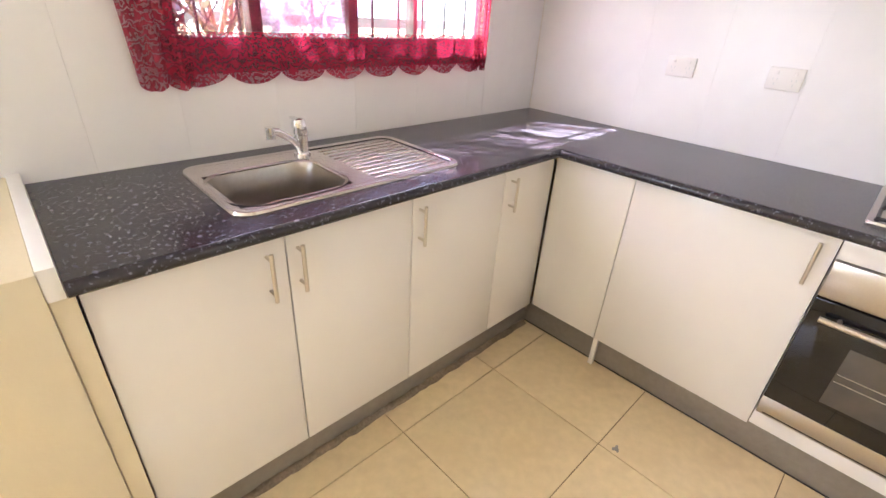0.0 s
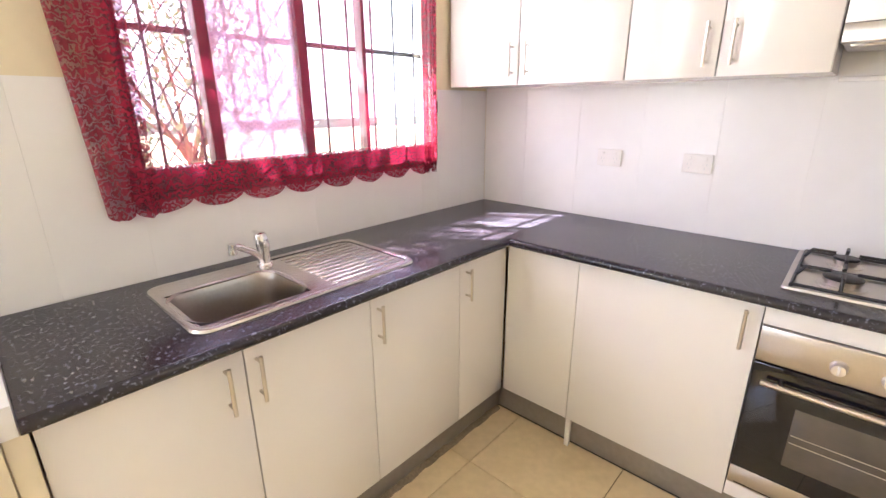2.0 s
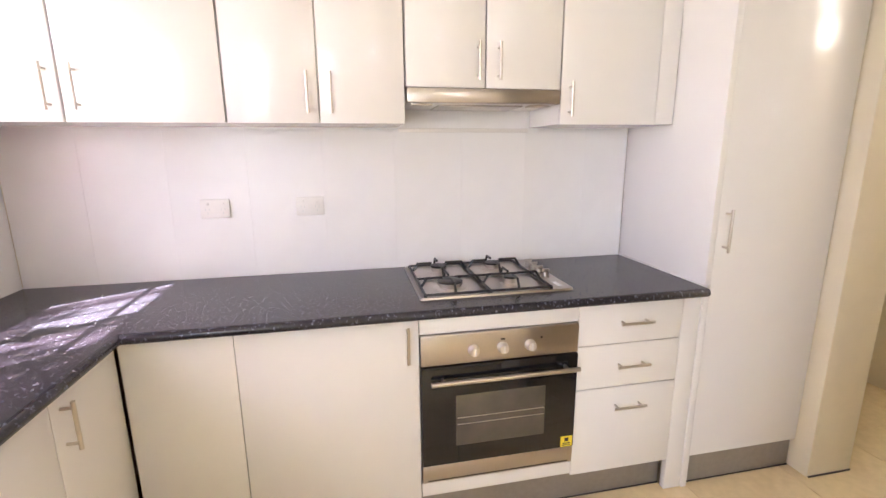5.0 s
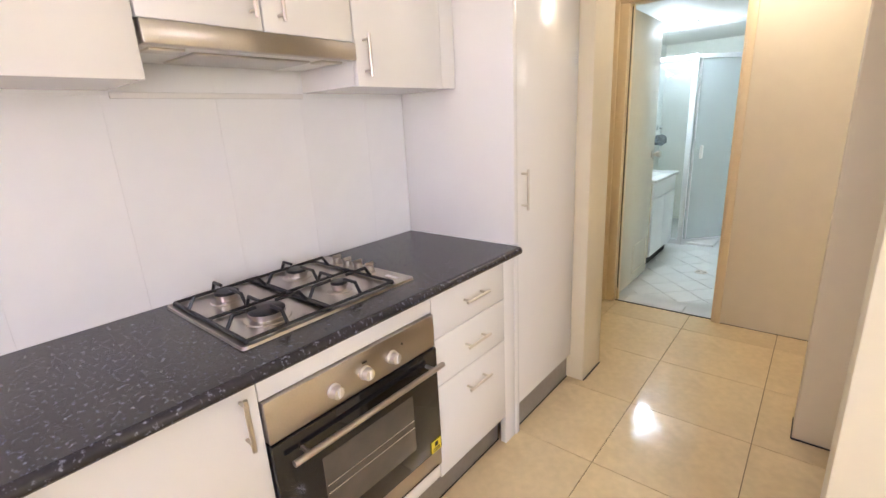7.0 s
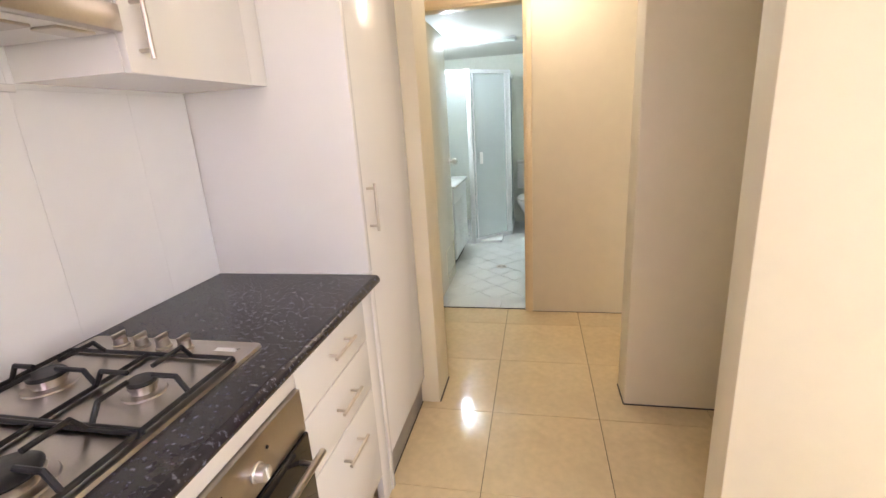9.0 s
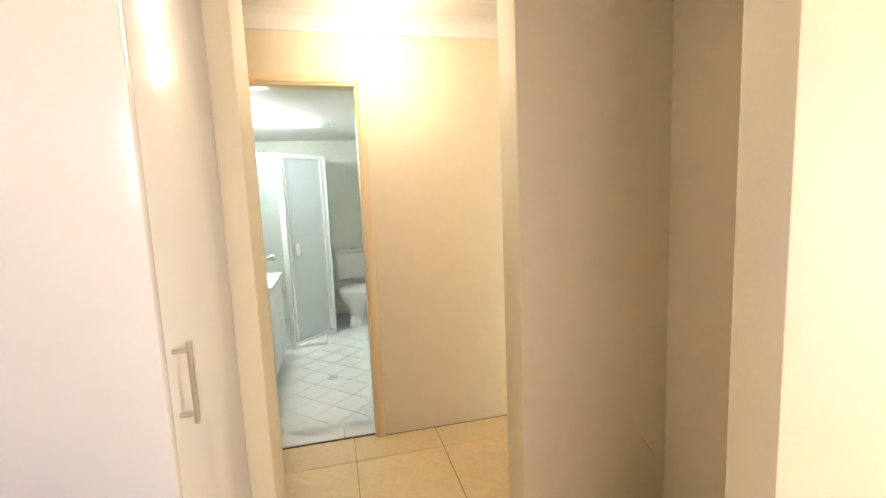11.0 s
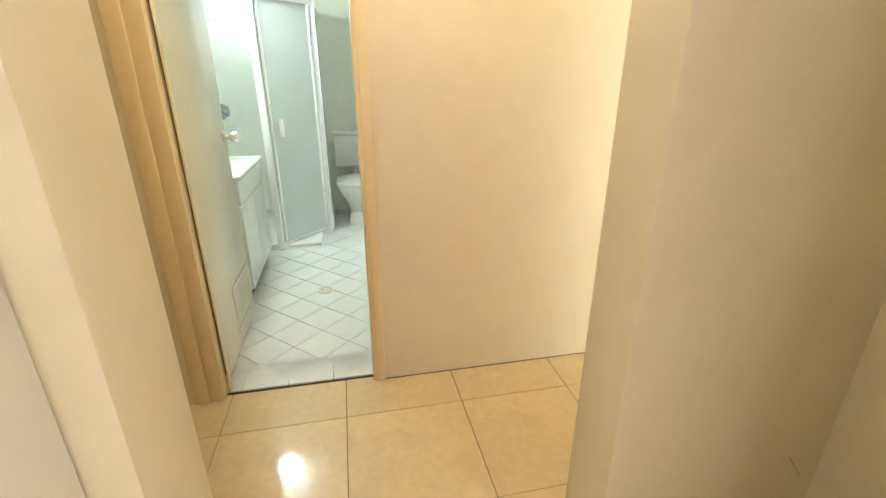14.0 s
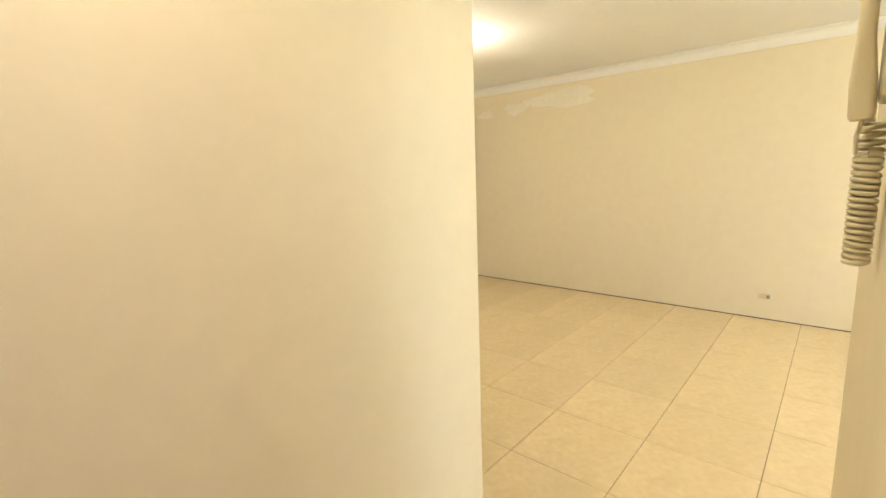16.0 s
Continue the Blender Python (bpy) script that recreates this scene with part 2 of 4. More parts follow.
def solid(name, bm, material, label, category, group="", kind="", at=(0, 0, 0), smooth=True):
    """A thing that is one mesh."""
    ob = new(name, mesh_of(name, bm, material, at, smooth))
    ob.location = at
    return tagged(ob, label, category, group, kind)


def structure(name, boxes, material, label, category, bevel=0.0):
    bm = B()
    for a, b in boxes:
        box(bm, a, b, bevel)
    return solid(name, bm, material, label, category, kind="structure")

# ---- the building ----
N, E, CEIL = 1.25, 1.75, 2.44                  # north wall, east wall, ceiling height
LW, LS = -4.257, -6.05                         # living room: west and south walls
BY, BB, BCEIL = -3.14, -6.2, 2.15              # bathroom: door wall, back wall, ceiling
T = 0.11
FLOOR_Z = -0.004
structure("floor", [((LW - T, LS - T, -0.15), (E + T, N + T, FLOOR_Z - 0.001))], M_GROUT, "brown-grouted slab under the beige floor tiles", "floor")
structure("ceiling", [((LW - T, LS - T, CEIL), (-0.57, N + T, CEIL + 0.1)), ((-0.57, BY - T, CEIL), (E + T, N + T, CEIL + 0.1)),
                      ((-0.57, BB - T, BCEIL), (E + T + 0.2, BY - T, BCEIL + 0.1))], M_CEIL, "off-white painted ceiling", "ceiling")
WX0, WX1, WZ0, WZ1 = -0.005, 1.338, 1.145, 2.12    # kitchen window opening
structure("wall_north", [((LW - T, N, -0.1), (-3.5, N + T, CEIL)), ((-3.5, N, -0.1), (-1.3, N + T, 0.6)), ((-3.5, N, 2.1), (-1.3, N + T, CEIL)),
                         ((-1.3, N, -0.1), (WX0, N + T, CEIL)), ((WX0, N, -0.1), (WX1, N + T, WZ0)), ((WX0, N, WZ1), (WX1, N + T, CEIL)),
                         ((WX1, N, -0.1), (E + T, N + T, CEIL))], M_PAINT, "cream painted wall with the kitchen window", "wall")
structure("wall_east", [((E, BY - T, -0.1), (E + T, N, CEIL))], M_PAINT, "cream painted wall behind the kitchen units", "wall")
structure("wall_west", [((LW - T, LS - T, -0.1), (LW, N, CEIL))], M_PAINT, "cream painted living room wall with patchy filler", "wall")
structure("wall_south", [((LW, LS - T, -0.1), (-0.46, LS, CEIL))], M_PAINT, "cream painted living room wall beside the front door", "wall")
structure("wall_hall", [((-0.575, BY - T, -0.1), (0.655, BY, CEIL)), ((0.655, BY - T, 2.085), (1.415, BY, CEIL)), ((1.415, BY - T, -0.1), (E, BY, CEIL)),
                        ((-0.575, LS, -0.1), (-0.46, BY - T, CEIL))], M_PAINT, "cream painted hall wall around the bathroom doorway", "wall", 0.004)
structure("wall_stub", [((1.095, -2.20, -0.1), (E, -1.965, CEIL))], M_PAINT, "cream wall end between pantry and hall", "wall", 0.006)
structure("wall_column", [((-0.575, -2.218, -0.1), (0.191, -2.048, CEIL))], M_PAINT, "cream wall end between fridge recess and hall", "wall", 0.006)
structure("wall_recess", [((-0.575, -2.048, -0.1), (-0.457, -1.19, CEIL))], M_PAINT, "cream wall at the back of the empty fridge recess", "wall")
structure("wall_pier", [((-0.575, -1.19, -0.1), (0.135, -1.085, CEIL))], M_PAINT, "cream wall end beside the fridge recess", "wall", 0.006)
structure("wall_low", [((-0.85, 0.645, -0.1), (-0.438, N, 0.925)), ((-0.437, 0.655, -0.1), (-0.3985, N, 0.863))], M_PAINT, "low cream wall at the end of the benchtop", "wall", 0.003)
structure("wall_bulkhead", [((1.45, -1.38, 2.17), (E, N, CEIL))], M_PAINT, "cream bulkhead above the wall cabinets", "wall")

# bathroom shell
structure("bathroom_floor", [((0.02, BB, -0.15), (E + 0.2, BY - T, FLOOR_Z))], M_BATHGROUT, "grey grout bed of the bathroom floor", "floor")
structure("bathroom_wall_east", [((1.90, BB - T, -0.1), (1.90 + T, BY - T, BCEIL))], M_BATHWALL, "pale bathroom wall behind vanity and shower", "wall")
structure("bathroom_wall_back", [((-0.46, BB - T, -0.1), (1.90, BB, BCEIL))], M_BATHWALL, "pale bathroom wall behind the toilet", "wall")
structure("bathroom_wall_west", [((0.02 - T, BB, -0.1), (0.02, BY - T, BCEIL))], M_BATHWALL, "pale bathroom wall", "wall")
structure("bathroom_wall_front", [((0.02, BY - T - 0.012, -0.1), (0.655, BY - T - 0.002, BCEIL)), ((1.415, BY - T - 0.012, -0.1), (1.90, BY - T - 0.002, BCEIL))],
          M_BATHWALL, "pale inner face of the bathroom door wall", "wall")

# metal threshold
structure("trim_threshold", [((0.692, BY - 0.037, FLOOR_Z), (1.345, BY - 0.027, 0.005))], M_GAP, "dark worn threshold strip under the bathroom door", "threshold", 0.002)


def cornice(name, a, b, inward, z=CEIL):
    """Cove cornice from a to b along a wall; inward points into the room."""
    bm = B()
    a, b, n = Vector((*a, 0)), Vector((*b, 0)), Vector((*inward, 0))
    prof = [(0.0, -0.085), (0.010, -0.085), (0.014, -0.075)] + [(0.075 - 0.061 * math.cos(k * math.pi / 10), -0.075 + 0.061 * math.sin(k * math.pi / 10)) for k in range(1, 6)] + [(0.085, -0.010), (0.085, 0.0), (0.0, 0.0)]
    rows = [[bm.verts.new(p + n * d + Vector((0, 0, z + h - 0.001))) for d, h in prof] for p in (a, b)]
    for k in range(len(prof)):
        j = (k + 1) % len(prof)
        bm.faces.new((rows[0][k], rows[0][j], rows[1][j], rows[1][k]))
    bm.faces.new(rows[0])
    bm.faces.new(rows[1])
    return solid(name, bm, M_CEIL, "white plaster cove cornice under the ceiling", "cornice", kind="structure")


cornice("trim_cornice_hall", (-0.575, BY), (E, BY), (0, 1))
cornice("trim_cornice_living_west", (LW, LS), (LW, N), (1, 0))
cornice("trim_cornice_living_south", (LW + 0.085, LS), (-0.575, LS), (0, 1))
cornice("trim_cornice_living_east", (-0.575, LS + 0.085), (-0.575, BY), (-1, 0))

# paint scuffs and gaps at the foot of the walls
structure("trim_wall_foot", [((-0.575, BY + 0.0005, FLOOR_Z), (0.64, BY + 0.003, 0.003)), ((-0.457, -2.0485, FLOOR_Z), (0.191, -2.044, 0.006)),
                             ((0.189, -2.218, FLOOR_Z), (0.195, -2.048, 0.006)), ((-0.4575, -2.043, FLOOR_Z), (-0.453, -1.19, 0.006)),
                             ((LW, LS, FLOOR_Z), (LW + 0.005, N, 0.007)), ((1.090, -2.20, FLOOR_Z), (1.0955, -1.97, 0.006))],
          M_GAP, "dark gap at the foot of the walls", "gap")

# ---- bathroom door frame and door ----
df = thing("door_frame", (1.03, BY, 0), "cream gloss timber door frame of the bathroom doorway", "door frame", kind="structure")
part("jamb", box(B(), (1.345, BY - T - 0.005, 0), (1.415, BY + 0.004, 2.075), 0.004), M_TRIM, df)
part("jamb", box(B(), (0.655, BY - T - 0.005, 0), (0.690, BY + 0.004, 2.075), 0.004), M_TRIM, df)
part("head", box(B(), (0.655, BY - T - 0.005, 2.075), (1.415, BY + 0.004, 2.11), 0.004), M_TRIM, df)
part("architrave", box(B(), (1.405, BY, 0), (1.465, BY + 0.016, 2.13), 0.005), M_TRIM, df)
part("architrave", box(B(), (0.635, BY, 0), (0.675, BY + 0.014, 2.13), 0.005), M_TRIM, df)
part("architrave", box(B(), (0.675, BY, 2.09), (1.405, BY + 0.014, 2.13), 0.005), M_TRIM, df)
part("stop", box(B(), (1.33, BY - 0.075, 0), (1.345, BY - 0.045, 2.075), 0.003), M_TRIM, df)
part("seal", box(B(), (1.335, BY - 0.0455, 0.10), (1.339, BY - 0.0415, 2.06)), M_GAP, df, "dark gap along the hinge side")

door = thing("door", (1.36, BY - T, 0), "open cream enamelled bathroom door with round knob", "door")
DX0, DX1, DY0, DY1 = 1.352, 1.388, -3.955, BY - T - 0.012
part("leaf", box(B(), (DX0, DY0, 0.015), (DX1, DY1, 2.06), 0.003), M_DOOR, door)
knob = part("door_knob", lathe(B(), (DX0, DY0 + 0.06, 1.05), [(0.030, 0.0), (0.030, 0.006), (0.012, 0.012), (0.011, 0.03), (0.022, 0.036), (0.026, 0.05), (0.024, 0.066), (0.012, 0.072)], (-1, 0, 0)), M_NICKEL, door, "satin nickel round knob")
bm = B()
for a, b in (((-3.90, 0.10), (-3.90, 0.335)), ((-3.56, 0.10), (-3.56, 0.335)), ((-3.90, 0.10), (-3.56, 0.10)), ((-3.90, 0.335), (-3.56, 0.335))):
    box(bm, (DX0 - 0.004, a[0] - 0.006, a[1] - 0.006), (DX0 + 0.001, b[0] + 0.006, b[1] + 0.006), 0.002)
part("vent_panel", bm, M_DOOR, door, "cream panel outline low on the door")

# ---- kitchen base units ----
FX, FY, KZ, DT = 1.165, 0.67, 0.144, 0.865     # unit fronts east and north, kick height, door top


def bar_handle(parent, a, b, out, stand=0.030, r=0.0055):
    """Bar handle between a and b on two posts."""
    a, b, out = Vector(a), Vector(b), Vector(out)
    bm = B()
    d = (b - a).normalized()
    rod(bm, a + out * stand, b + out * stand, r)
    for p in (a + d * 0.018, b - d * 0.018):
        rod(bm, p - out * 0.001, p + out * stand, r * 0.8, seg=8)
    return part("handle", bm, M_NICKEL, parent, "satin nickel bar handle")


def north_unit(x0, x1, doors):
    cab = thing("base_cabinet", ((x0 + x1) / 2, 0.95, 0), "white gloss base cabinet under the black benchtop", "cabinet", "kitchen base cabinets")
    part("body", box(B(), (x0, FY + 0.019, KZ), (x1, N - 0.003, 0.862 if x0 > 0 else 0.740)), M_CAB, cab)
    for d0, d1, hx in doors:
        leaf = part("door", box(B(), (d0 + 0.0015, FY, KZ + 0.002), (d1 - 0.0015, FY + 0.018, DT - 0.004), 0.0015), M_CAB, cab)
        bar_handle(leaf, (hx, FY, 0.700), (hx, FY, 0.832), (0, -1, 0))
    return cab


north_unit(-0.396, 0.410, [(-0.396, 0.006, -0.044), (0.007, 0.410, 0.036)])
north_unit(0.411, 0.8475, [(0.411, 0.8475, 0.438)])
north_unit(0.848, 1.159, [(0.848, 1.159, 0.886)])

corner = thing("corner_filler", (FX, 0.50, 0), "white corner filler panel with a loose white strip at its foot", "panel")
part("board", box(B(), (FX, 0.338, KZ + 0.002), (FX + 0.018, 0.664, DT - 0.004), 0.0015), M_CAB, corner)
part("strip", box(B(), (FX + 0.010, 0.320, 0.0), (FX + 0.032, 0.340, KZ + 0.004), 0.002), M_CAB, corner)
bm = B()
box(bm, (1.1595, FY + 0.004, KZ), (1.164, FY + 0.015, DT))
part("gap", bm, M_GAP, corner, "dark corner gap")

cab = thing("base_cabinet", (1.45, 0.04, 0), "white gloss base cabinet beside the oven", "cabinet", "kitchen base cabinets")
part("body", box(B(), (FX + 0.019, -0.256, KZ), (E - 0.003, 0.60, 0.862)), M_CAB, cab)
leaf = part("door", box(B(), (FX, -0.256, KZ + 0.002), (FX + 0.018, 0.335, DT - 0.004), 0.0015), M_CAB, cab)
bar_handle(leaf, (FX, -0.217, 0.711), (FX, -0.217, 0.843), (-1, 0, 0))

housing = thing("oven_housing", (1.45, -0.56, 0), "white oven housing with plain strips above and below", "cabinet")
part("body", box(B(), (FX + 0.03, -0.855, KZ), (E - 0.003, -0.258, 0.862)), M_CAB, housing)
part("strip", box(B(), (FX, -0.856, 0.803), (FX + 0.029, -0.259, DT - 0.002), 0.0015), M_CAB, housing)
part("strip", box(B(), (FX, -0.856, KZ + 0.012), (FX + 0.029, -0.259, 0.214), 0.0015), M_CAB, housing)

oven = thing("oven", (FX, -0.557, 0.217), "built-in steel oven with black glass door", "oven")
OX = FX - 0.012
part("control_panel", box(B(), (OX, -0.854, 0.687), (FX + 0.028, -0.261, 0.800), 0.003), M_STEEL, oven)
odoor = part("door", box(B(), (OX - 0.004, -0.854, 0.292), (FX + 0.028, -0.261, 0.683), 0.003), M_OVENGLASS, oven, "black glass oven door")
part("window", box(B(), (OX - 0.006, -0.728, 0.366), (OX - 0.003, -0.385, 0.568), 0.001), M_OVENWIN, odoor, "smoked see-through window")
bm = B()
for z in (0.452, 0.478):
    rod(bm, (OX - 0.006, -0.725, z), (OX - 0.006, -0.39, z), 0.0016, seg=6)
part("rack", bm, M_NICKEL, odoor, "wire rack seen through the glass")
part("bottom_trim", box(B(), (OX, -0.854, 0.219), (FX + 0.028, -0.261, 0.290), 0.003), M_STEEL, oven)
part("vent_slot", box(B(), (OX - 0.001, -0.835, 0.226), (OX + 0.002, -0.28, 0.230)), M_GAP, oven)
bm = rod(B(), (OX - 0.042, -0.843, 0.638), (OX - 0.042, -0.290, 0.638), 0.009)
for y in (-0.80, -0.335):
    rod(bm, (OX, y, 0.638), (OX - 0.042, y, 0.638), 0.006, seg=8)
part("handle", bm, M_STEEL, odoor, "brushed steel bar handle")
for y in (-0.450, -0.557, -0.662):
    k = part("knob", lathe(B(), (OX, y, 0.735), [(0.021, 0), (0.021, 0.004), (0.018, 0.007), (0.017, 0.022), (0.016, 0.024)], (-1, 0, 0)), M_SATIN, oven)
    part("pointer", box(B(), (OX - 0.027, y - 0.003, 0.722), (OX - 0.020, y + 0.003, 0.749), 0.001), M_PLASTIC, k)
part("indicator_lamp", lathe(B(), (OX + 0.001, -0.705, 0.760), [(0.004, 0), (0.004, 0.003), (0.002, 0.004)], (-1, 0, 0), 10), M_INK, oven)
part("marking", box(B(), (OX - 0.001, -0.566, 0.764), (OX + 0.002, -0.550, 0.770)), M_INK, oven)
st = part("sticker", box(B(), (OX - 0.0055, -0.848, 0.296), (OX - 0.003, -0.800, 0.340)), M_YELLOW, odoor, "yellow square warning sticker")
bm = B()
box(bm, (OX - 0.0062, -0.832, 0.318), (OX - 0.005, -0.816, 0.334))
box(bm, (OX - 0.0062, -0.841, 0.308), (OX - 0.005, -0.807, 0.312))
box(bm, (OX - 0.0062, -0.841, 0.301), (OX - 0.005, -0.807, 0.304))
part("print", bm, M_INK, st)

dr = thing("drawer_cabinet", (1.45, -1.08, 0), "white gloss cabinet with three drawers", "cabinet", "kitchen base cabinets")
part("body", box(B(), (FX + 0.019, -1.298, KZ), (E - 0.003, -0.859, 0.862)), M_CAB, dr)
for z0, z1, hz in ((0.699, 0.861, 0.790), (0.518, 0.697, 0.615), (KZ + 0.002, 0.516, 0.440)):
    front = part("drawer", box(B(), (FX, -1.297, z0), (FX + 0.018, -0.859, z1 - 0.002), 0.0015), M_CAB, dr)
    bar_handle(front, (FX, -1.155, hz - 0.005), (FX, -1.018, hz - 0.005), (-1, 0, 0))
part("filler_panel", box(B(), (FX + 0.002, -1.379, 0.0), (FX + 0.03, -1.301, 0.862), 0.002), M_CAB, dr)
part("post", box(B(), (FX - 0.004, -1.408, 0.0), (FX + 0.03, -1.381, 0.862), 0.003), M_CAB, dr)

for name, a, b in (("kickboard", (-0.397, FY + 0.045, 0), (1.225, FY + 0.058, KZ - 0.002)), ("kickboard", (FX + 0.045, -1.30, 0), (FX + 0.058, FY + 0.044, KZ - 0.002)),
                   ("kickboard", (FX + 0.020, -1.955, 0), (FX + 0.033, -1.409, KZ - 0.002))):
    kb = thing(name, a, "grey metal-faced kickboard under the cabinets", "kickboard", "kickboards")
    part("board", box(B(), a, b, 0.002), M_KICK, kb)
    part("dirt_line", box(B(), (a[0] - 0.003, a[1] - 0.003, 0.0), (b[0] - 0.001, b[1] - 0.001, 0.006), 0.001), M_GAP, kb, "dark grime along the foot")

bead = thing("skirting_bead", (0.4, FY + 0.035, 0), "grimy grey-brown filler bead along the kickboard foot", "bead")
rngb = random.Random(9)
bm = B()
secs = []
for k in range(58):
    x = -0.395 + k * 0.0278
    w, h = 0.022 + rngb.uniform(-0.004, 0.005), 0.016 + rngb.uniform(-0.004, 0.004)
    secs.append([(x, FY + 0.045, 0.0005), (x, FY + 0.045 - w, 0.0005), (x, FY + 0.045 - w * 0.8, h * 0.6), (x, FY + 0.045 - w * 0.3, h), (x, FY + 0.045, h)])
loft(bm, secs, True)
part("filler", bm, mat("grimy_filler", (0.22, 0.17, 0.11), 0.8, var=0.45, scale=25, bump=0.4), bead)

pan = thing("pantry_cabinet", (1.45, -1.68, 0), "tall white gloss pantry cabinet beside the benchtop", "cabinet")
part("body", box(B(), (FX + 0.019, -1.958, KZ), (E - 0.003, -1.384, 2.40)), M_CAB, pan)
leaf = part("door", box(B(), (FX, -1.955, KZ + 0.002), (FX + 0.018, -1.411, 2.39), 0.0015), M_CAB, pan)
bar_handle(leaf, (FX, -1.442, 1.038), (FX, -1.442, 1.202), (-1, 0, 0))
part("side_panel", box(B(), (FX - 0.001, -1.4095, 0.905), (E - 0.003, -1.3835, 2.40), 0.0015), M_CAB, pan)

# ---- benchtop with the sink cut-out ----
bt = thing("benchtop", (1.2, 0.6, 0.865), "black speckled granite-look laminate benchtop", "benchtop")
SX0, SX1, SY0, SY1 = -0.078, 0.678, 0.722, 1.152      # sink outline
bm = B()
BZ0, BZ1 = 0.8665, 0.900
gx, gy = [-0.408, SX0 + 0.02, SX1 - 0.02, 1.143, E], [-1.38, 0.648, SY0 + 0.02, SY1 - 0.02, N]
vs = {}
for i in range(4):
    for j in range(4):
        if (j == 0 and i < 3) or (i == 1 and j == 2):
            continue
        bm.faces.new([vs.setdefault(k, bm.verts.new((gx[k[0]], gy[k[1]], BZ1))) if k not in vs else vs[k] for k in ((i, j), (i + 1, j), (i + 1, j + 1), (i, j + 1))])
low = bmesh.ops.extrude_face_region(bm, geom=bm.faces[:])
bmesh.ops.translate(bm, verts=[v for v in low["geom"] if isinstance(v, bmesh.types.BMVert)], vec=(0, 0, BZ0 - BZ1))
for v in [v for v in bm.verts if not v.link_faces]:
    bm.verts.remove(v)
part("top", bm, M_BENCH, bt)
bm = B()
rod(bm, (-0.408, 0.648, (BZ0 + BZ1) / 2), (1.143, 0.648, (BZ0 + BZ1) / 2), (BZ1 - BZ0) / 2 - 0.0004, seg=20)
rod(bm, (1.143, -1.38, (BZ0 + BZ1) / 2), (1.143, 0.648, (BZ0 + BZ1) / 2), (BZ1 - BZ0) / 2 - 0.0004, seg=20)
part("rolled_edge", bm, M_BENCH, bt)
bm = B()
box(bm, (-0.408, N - 0.006, 0.9005), (E, N - 0.0005, 0.906), 0.002)
box(bm, (E - 0.006, -1.38, 0.9005), (E - 0.0005, N - 0.007, 0.906), 0.002)
box(bm, (1.17, -1.383, 0.9005), (E - 0.006, -1.377, 0.906), 0.002)
part("silicone", bm, M_PLASTIC, bt, "white silicone bead")
up = thing("end_upstand", (-0.44, 0.95, 0.9), "narrow white tiled upstand at the benchtop end", "upstand")
part("tile", box(B(), (-0.4375, 0.65, 0.864), (-0.4095, N - 0.001, 0.93), 0.002), M_WALLTILE, up)


sink = thing("sink", ((SX0 + SX1) / 2, 0.98, 0.9), "stainless steel sink with ribbed draining board", "sink")
cx, cy, hx, hy = (SX0 + SX1) / 2, (SY0 + SY1) / 2, (SX1 - SX0) / 2, (SY1 - SY0) / 2
bx, by = 0.110, 0.903                                  # bowl centre
bm = B()
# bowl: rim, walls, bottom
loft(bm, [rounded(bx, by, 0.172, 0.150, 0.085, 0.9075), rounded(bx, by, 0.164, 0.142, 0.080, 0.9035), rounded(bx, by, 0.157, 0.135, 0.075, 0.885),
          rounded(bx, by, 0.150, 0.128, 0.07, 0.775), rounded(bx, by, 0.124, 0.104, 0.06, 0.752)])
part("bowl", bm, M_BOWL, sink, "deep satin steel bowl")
bm = B()
loft(bm, [rounded(cx, cy, hx, hy, 0.05, 0.9010), rounded(cx, cy, hx - 0.003, hy - 0.003, 0.05, 0.9075), rounded(cx, cy, hx - 0.014, hy - 0.014, 0.045, 0.9080),
          rounded(cx, cy, hx - 0.022, hy - 0.022, 0.04, 0.9055)], close_last=False)
part("rim", bm, M_SINK, sink)
bm = B()
# flat deck round the bowl, in four pieces
X0, X1, Y0, Y1 = SX0 + 0.02, SX1 - 0.02, SY0 + 0.02, SY1 - 0.02
dz0, dz1 = 0.9025, 0.9056
box(bm, (X0, Y0, dz0), (bx - 0.159, Y1, dz1))
box(bm, (bx + 0.159, Y0, dz0), (bx + 0.215, Y1, dz1))
box(bm, (bx - 0.159, by + 0.137, dz0), (bx + 0.159, Y1, dz1))
box(bm, (bx - 0.159, Y0, dz0), (bx + 0.159, by - 0.137, dz1))
part("deck", bm, M_SINK, sink)
bm = B()
box(bm, (bx + 0.215, Y0, 0.9005), (X1, Y1, 0.9028))
board = part("draining_board", bm, M_SINK, sink, "ribbed steel draining board")
for i in range(11):
    y = Y0 + 0.035 + i * (Y1 - Y0 - 0.07) / 10
    part("rib", box(B(), (bx + 0.24, y - 0.006, 0.9026), (X1 - 0.02, y + 0.006, 0.9056), 0.0022), M_SINK, board)
part("waste", lathe(B(), (bx, by, 0.7525), [(0.040, 0), (0.040, 0.003), (0.030, 0.004), (0.012, 0.002)]), M_CHROME, sink)

